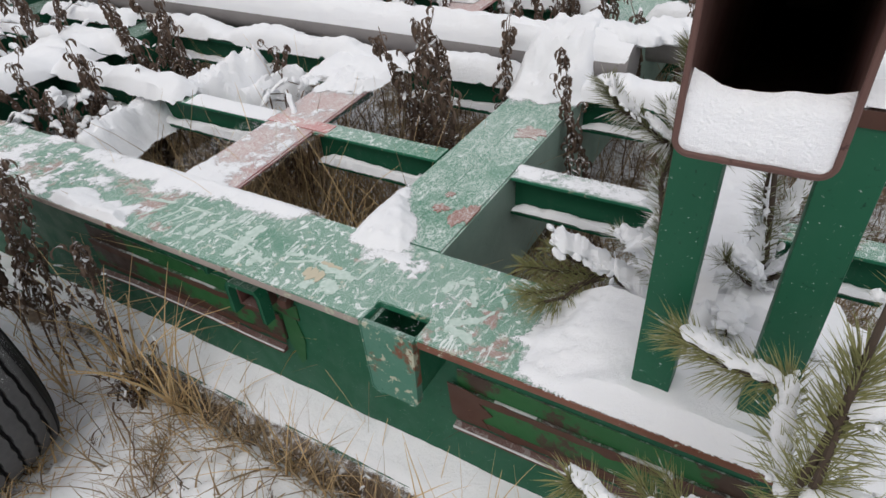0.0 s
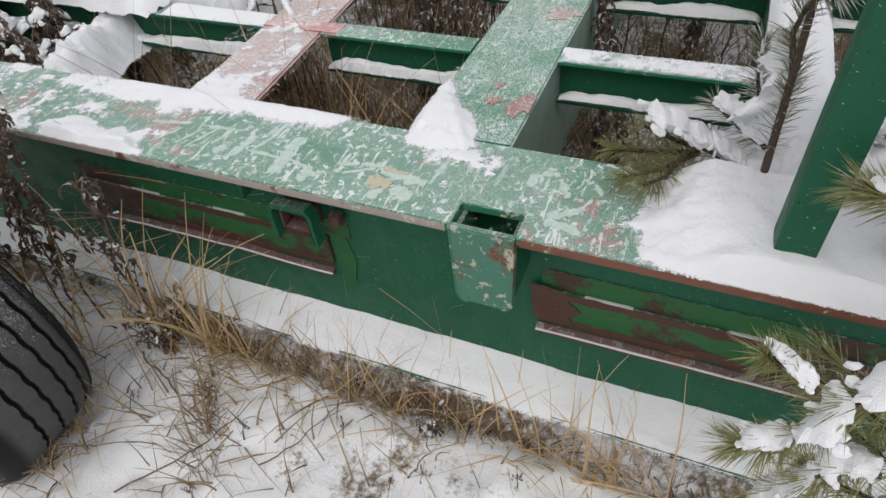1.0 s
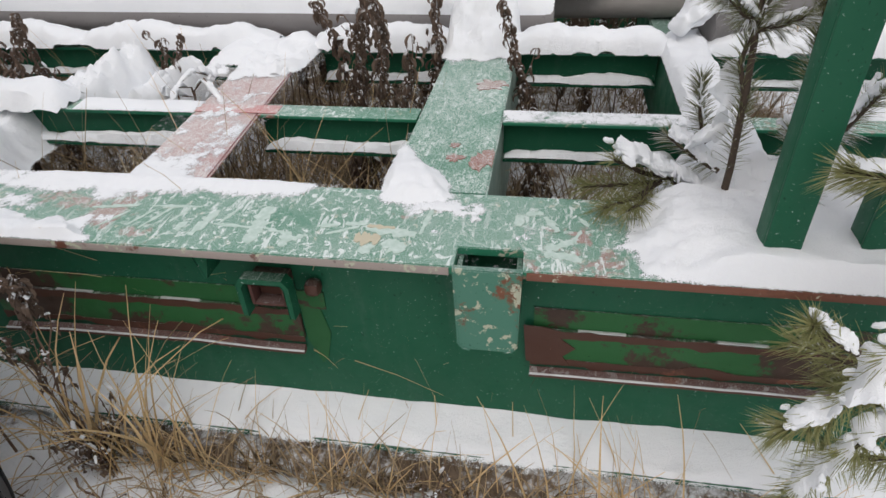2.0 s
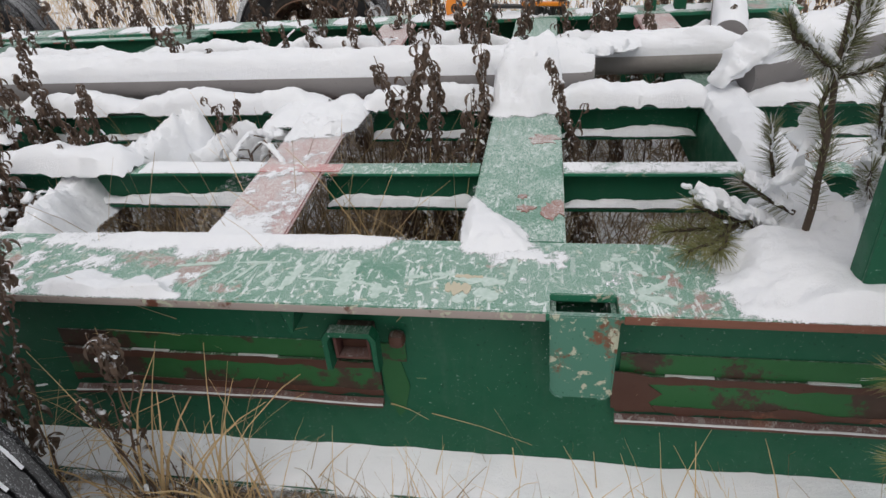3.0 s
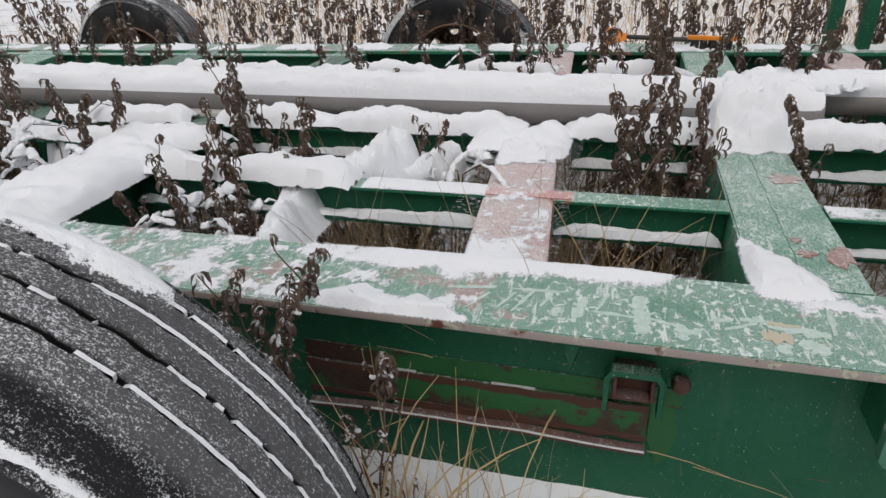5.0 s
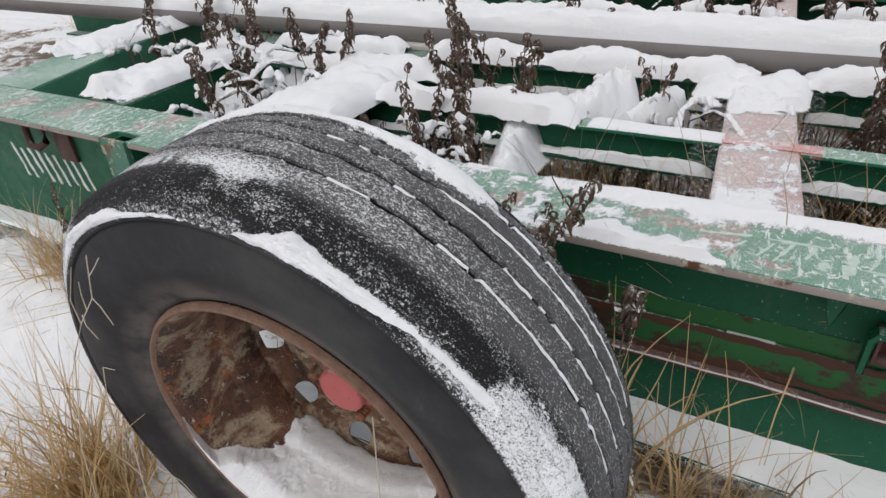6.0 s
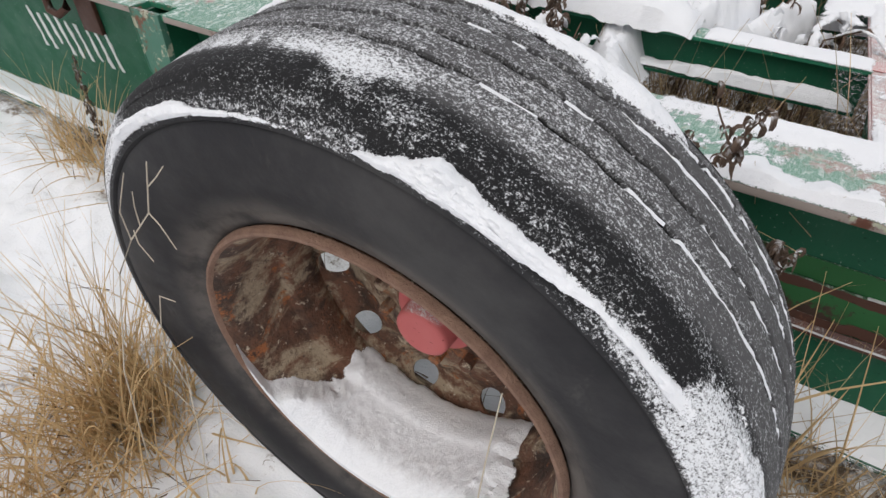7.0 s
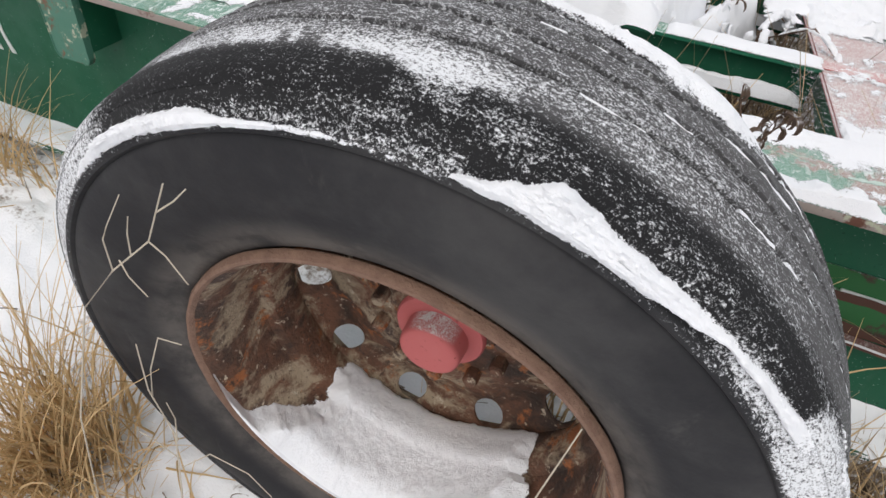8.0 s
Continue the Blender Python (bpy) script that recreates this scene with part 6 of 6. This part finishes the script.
pale_sprig([[foot(-1.50, -0.70), (-1.449, -0.67, 0.169), (-1.431, -0.66, 0.316), (-1.448, -0.66, 0.400), (-1.438, -0.66, 0.488)],
            [(-1.445, -0.66, 0.39), (-1.43, -0.66, 0.45), (-1.40, -0.66, 0.52), (-1.369, -0.66, 0.527)], [(-1.440, -0.66, 0.25), (-1.48, -0.66, 0.27), (-1.507, -0.66, 0.274)],
            [(-1.44, -0.66, 0.23), (-1.38, -0.66, 0.31), (-1.324, -0.66, 0.308), (-1.295, -0.66, 0.275)], [(-1.432, -0.66, 0.30), (-1.42, -0.66, 0.36), (-1.425, -0.66, 0.39)]],
           "pale dry branching sprig standing before the black tyre")
pale_sprig([[(-1.02, -0.56, 0.12), (-1.0, -0.565, 0.373), (-0.985, -0.57, 0.524)]], "single pale straw leaning in the rim")


def far_field():
    """Dead stalks and grass beyond the frame, thinning with distance."""
    rng = random.Random(41)
    grass("far dry grass standing in the snow", rng, 3600, lambda r: (r.uniform(-7, 4), 2.75 + 6.5 * r.random() ** 1.3), 0.55, 0.30, width=0.004)
    pieces = []
    for _ in range(420):
        x, y = rng.uniform(-7, 3.5), 2.75 + 5 * rng.random() ** 1.4
        base, h = ground_z(x, y), rng.uniform(0.5, 0.95)
        top = Vector((x + rng.gauss(0, 0.06), y + rng.gauss(0, 0.06), base + h))
        pieces.append(tube([(x, y, base), top], [0.004, 0.002], 4))
        for k in range(16):
            t = rng.uniform(0.3, 1)
            ang = rng.uniform(0, 6.28)
            size = rng.uniform(0.04, 0.09)
            pieces.append(leaf(rng, Vector((x, y, base)).lerp(top, t), (math.cos(ang), math.sin(ang), rng.uniform(-0.6, 0.4)), size, size * 0.35))
    tagged(part("far_weeds", joined(*pieces), DEAD_LEAF), "dead brown weeds standing beyond the frame", "weeds", kind="stuff")


far_field()


def needles(rng, a, b, count, length, spread=0.9, forward=0.75):
    """Needles along the twig from a to b, denser and closing at its tip."""
    a, b = Vector(a), Vector(b)
    d = (b - a).normalized()
    side = d.cross(Vector((0.2, 0.1, 1))).normalized()
    up = side.cross(d)
    verts, faces = [], []
    for k in range(count):
        t = rng.random() ** 0.7
        p = a.lerp(b, t)
        ang = rng.uniform(0, 6.28)
        out = (side * math.cos(ang) + up * math.sin(ang)) * spread * rng.uniform(0.7, 1.2) + d * forward * (0.7 + t)
        out = out.normalized()
        L = length * rng.uniform(0.7, 1.15)
        w = out.cross(Vector((rng.uniform(-1, 1), rng.uniform(-1, 1), rng.uniform(-1, 1)))).normalized() * 0.00065
        v = out.cross(w)
        mid = p + out * L * 0.55 + Vector((0, 0, -0.03 * L))
        tip = p + out * L + Vector((0, 0, -0.12 * L))
        n0 = len(verts)
        verts += [p + w, p - w * 0.5 + v * 0.8, p - w * 0.5 - v * 0.8, mid + w, mid - w * 0.5 + v * 0.8, mid - w * 0.5 - v * 0.8, tip]
        for q in range(3):
            q2 = (q + 1) % 3
            faces += [(n0 + q, n0 + q2, n0 + 3 + q2, n0 + 3 + q), (n0 + 3 + q, n0 + 3 + q2, n0 + 6)]
    return verts, faces


def laden_branch(points, width, seed):
    """Snow along a pine branch: a thick ragged roll with small clots caught on the needles at its sides."""
    rng = random.Random(seed)
    pts = [Vector(p) for p in points]
    loads = [snow_along(pts, width, width * 0.85, seed)]
    for a, b in zip(pts, pts[1:]):
        side = (b - a).cross(Vector((0, 0, 1))).normalized()
        for _ in range(int((b - a).length / 0.0055)):
            c = a.lerp(b, rng.random()) + side * rng.uniform(-1.35, 1.35) * width + Vector((0, 0, rng.uniform(-0.2, 0.45) * width))
            out = side * rng.uniform(-0.6, 0.6) + (b - a).normalized() * rng.uniform(0.2, 1.0)
            r = width * rng.uniform(0.14, 0.34)
            loads.append(snow_along([c, c + out * r * 1.6, c + out * r * 3], r, r * 0.9, rng.random() * 40))
    return loads


def pine(trunk, radii, twigs, label, seed, material=None, frosted=0):
    """A pine sapling: trunk and twigs (from, to, needles, length, snow width)."""
    rng = random.Random(seed)
    p = thing("pine_sapling", label, "pine tree", "young pines")
    part("trunk", tube(trunk, radii, 10), BARK, p)
    loads = []
    for k, (a, b, count, length, snow) in enumerate(twigs):
        a, b = Vector(a), Vector(b)
        mid = a.lerp(b, 0.5) + Vector((rng.gauss(0, 0.006), rng.gauss(0, 0.006), -0.006))
        t = part("twig", tube([a, mid, b], [0.005, 0.004, 0.0025], 7), BARK, p)
        part("needles", joined(needles(rng, a, mid, int(count * (0.26 if snow > 0.015 else 0.40)), length, 1.0, 0.5), needles(rng, mid, b, int(count * (0.36 if snow > 0.015 else 0.55)), length)), (material if k < frosted else NEEDLE), t)
        if snow:
            loads += laden_branch([a.lerp(b, 0.02) + Vector((0, 0, 0.25 * snow)), mid + Vector((0, 0, 0.008 + 0.4 * snow)), b + Vector((0, 0, 0.006 + 0.3 * snow))], snow * 1.12, k * 3.7)
    if loads:
        lay("lumpy snow lying on pine twigs", joined(*loads))
    return p


FROSTED_NEEDLE = blade_material("frosted_pine_needle", (0.14, 0.15, 0.06), (0.30, 0.30, 0.15), (0.20, 0.21, 0.11), 0.32)
pine([(0.445, 0.300, -0.05), (0.443, 0.27, 0.25), (0.438, 0.21, 0.50), (0.433, 0.192, 0.585), (0.428, 0.195, 0.707), (0.425, 0.215, 0.815), (0.421, 0.212, 0.91)], [0.008, 0.0072, 0.0064, 0.0060, 0.0054, 0.0046, 0.0025],
     [((0.434, 0.194, 0.575), (0.429, 0.195, 0.70), 187, 0.044, 0.0), ((0.429, 0.195, 0.70), (0.425, 0.215, 0.815), 204, 0.042, 0.0), ((0.425, 0.215, 0.81), (0.421, 0.210, 0.95), 442, 0.034, 0.009),
      ((0.425, 0.215, 0.81), (0.378, 0.200, 0.845), 221, 0.034, 0.010), ((0.378, 0.200, 0.845), (0.330, 0.186, 0.895), 255, 0.036, 0.013), ((0.425, 0.215, 0.815), (0.458, 0.235, 0.90), 289, 0.034, 0.009),
      ((0.425, 0.216, 0.80), (0.395, 0.275, 0.84), 255, 0.034, 0.008), ((0.425, 0.216, 0.80), (0.480, 0.190, 0.825), 187, 0.036, 0.007),
      ((0.420, 0.33, 0.56), (0.392, 0.335, 0.68), 289, 0.042, 0.008), ((0.436, 0.26, 0.54), (0.345, 0.29, 0.59), 221, 0.042, 0.016),
      ((0.44, 0.27, 0.44), (0.35, 0.25, 0.53), 156, 0.048, 0.024), ((0.36, 0.26, 0.52), (0.25, 0.22, 0.575), 144, 0.05, 0.026), ((0.34, 0.25, 0.52), (0.235, 0.15, 0.52), 204, 0.05, 0.0),
      ((0.34, 0.25, 0.52), (0.20, 0.22, 0.52), 204, 0.05, 0.0), ((0.32, 0.24, 0.52), (0.27, 0.12, 0.535), 180, 0.05, 0.0), ((0.44, 0.27, 0.40), (0.36, 0.33, 0.46), 240, 0.05, 0.018)],
     "young pine growing up through the frame, snow on its twigs", 51, FROSTED_NEEDLE, 10)
lay("snow caught along the trunk of a young pine", joined(snow_along([(0.415, 0.235, 0.60), (0.410, 0.240, 0.68), (0.412, 0.232, 0.745)], 0.020, 0.014, 8.4), snow_along([(0.385, 0.27, 0.575), (0.400, 0.25, 0.605), (0.418, 0.225, 0.625)], 0.028, 0.020, 9.2)))
pine([(0.60, 0.29, -0.05), (0.595, 0.295, 0.30), (0.585, 0.30, 0.52), (0.565, 0.30, 0.66), (0.545, 0.30, 0.80)], [0.010, 0.009, 0.008, 0.006, 0.003],
     [((0.59, 0.295, 0.46), (0.565, 0.30, 0.66), 380, 0.045, 0.020), ((0.565, 0.30, 0.64), (0.543, 0.30, 0.82), 360, 0.045, 0.013), ((0.58, 0.30, 0.56), (0.64, 0.24, 0.70), 280, 0.048, 0.022),
      ((0.58, 0.30, 0.54), (0.52, 0.22, 0.64), 280, 0.048, 0.022), ((0.585, 0.30, 0.52), (0.55, 0.16, 0.55), 280, 0.048, 0.020), ((0.585, 0.30, 0.50), (0.66, 0.17, 0.54), 260, 0.048, 0.018),
      ((0.57, 0.30, 0.64), (0.62, 0.36, 0.76), 240, 0.048, 0.012), ((0.585, 0.30, 0.56), (0.68, 0.34, 0.66), 240, 0.048, 0.018)],
     "frosted pine shoot standing between the green posts", 53, FROSTED_NEEDLE, 8)
pine([(0.70, -0.22, -0.06), (0.66, -0.21, 0.20), (0.635, -0.20, 0.40), (0.635, -0.19, 0.62), (0.645, -0.175, 0.80), (0.64, -0.165, 1.02)], [0.010, 0.007, 0.0055, 0.0042, 0.0034, 0.0022],
     [((0.600, -0.20, 0.620), (0.530, -0.20, 0.556), 260, 0.05, 0.022), ((0.530, -0.20, 0.552), (0.498, -0.20, 0.455), 240, 0.05, 0.022), ((0.502, -0.20, 0.462), (0.452, -0.205, 0.425), 240, 0.05, 0.015),
      ((0.500, -0.20, 0.560), (0.440, -0.20, 0.598), 160, 0.045, 0.011), ((0.63, -0.20, 0.50), (0.50, -0.06, 0.44), 260, 0.055, 0.0), ((0.63, -0.19, 0.52), (0.53, -0.05, 0.46), 200, 0.055, 0.0),
      ((0.63, -0.20, 0.45), (0.56, -0.07, 0.38), 280, 0.055, 0.0), ((0.60, -0.20, 0.44), (0.549, -0.20, 0.388), 200, 0.05, 0.018), ((0.549, -0.20, 0.388), (0.498, -0.20, 0.258), 280, 0.05, 0.018),
      ((0.62, -0.20, 0.38), (0.56, -0.13, 0.30), 240, 0.05, 0.0), ((0.63, -0.20, 0.140), (0.557, -0.20, 0.182), 200, 0.05, 0.019), ((0.557, -0.20, 0.182), (0.496, -0.20, 0.204), 180, 0.05, 0.018),
      ((0.642, -0.20, 0.400), (0.654, -0.20, 0.250), 220, 0.05, 0.019), ((0.654, -0.20, 0.250), (0.655, -0.20, 0.120), 220, 0.05, 0.018),
      ((0.63, -0.20, 0.30), (0.56, -0.28, 0.20), 220, 0.05, 0.0), ((0.635, -0.19, 0.68), (0.62, -0.06, 0.715), 240, 0.05, 0.009), ((0.62, -0.07, 0.715), (0.50, -0.025, 0.70), 320, 0.052, 0.010),
      ((0.64, -0.18, 0.72), (0.70, -0.05, 0.76), 260, 0.055, 0.020), ((0.70, -0.05, 0.76), (0.72, 0.10, 0.77), 260, 0.055, 0.020), 
      ((0.64, -0.18, 0.80), (0.74, -0.10, 0.86), 260, 0.055, 0.018), ((0.645, -0.18, 0.62), (0.645, -0.17, 0.86), 460, 0.055, 0.0), ((0.655, -0.21, 0.30), (0.635, -0.19, 0.60), 420, 0.055, 0.0),
      ((0.64, -0.18, 0.70), (0.73, -0.20, 0.72), 240, 0.055, 0.018)],
     "young pine beside the rail with long needles and heavy snow", 52)
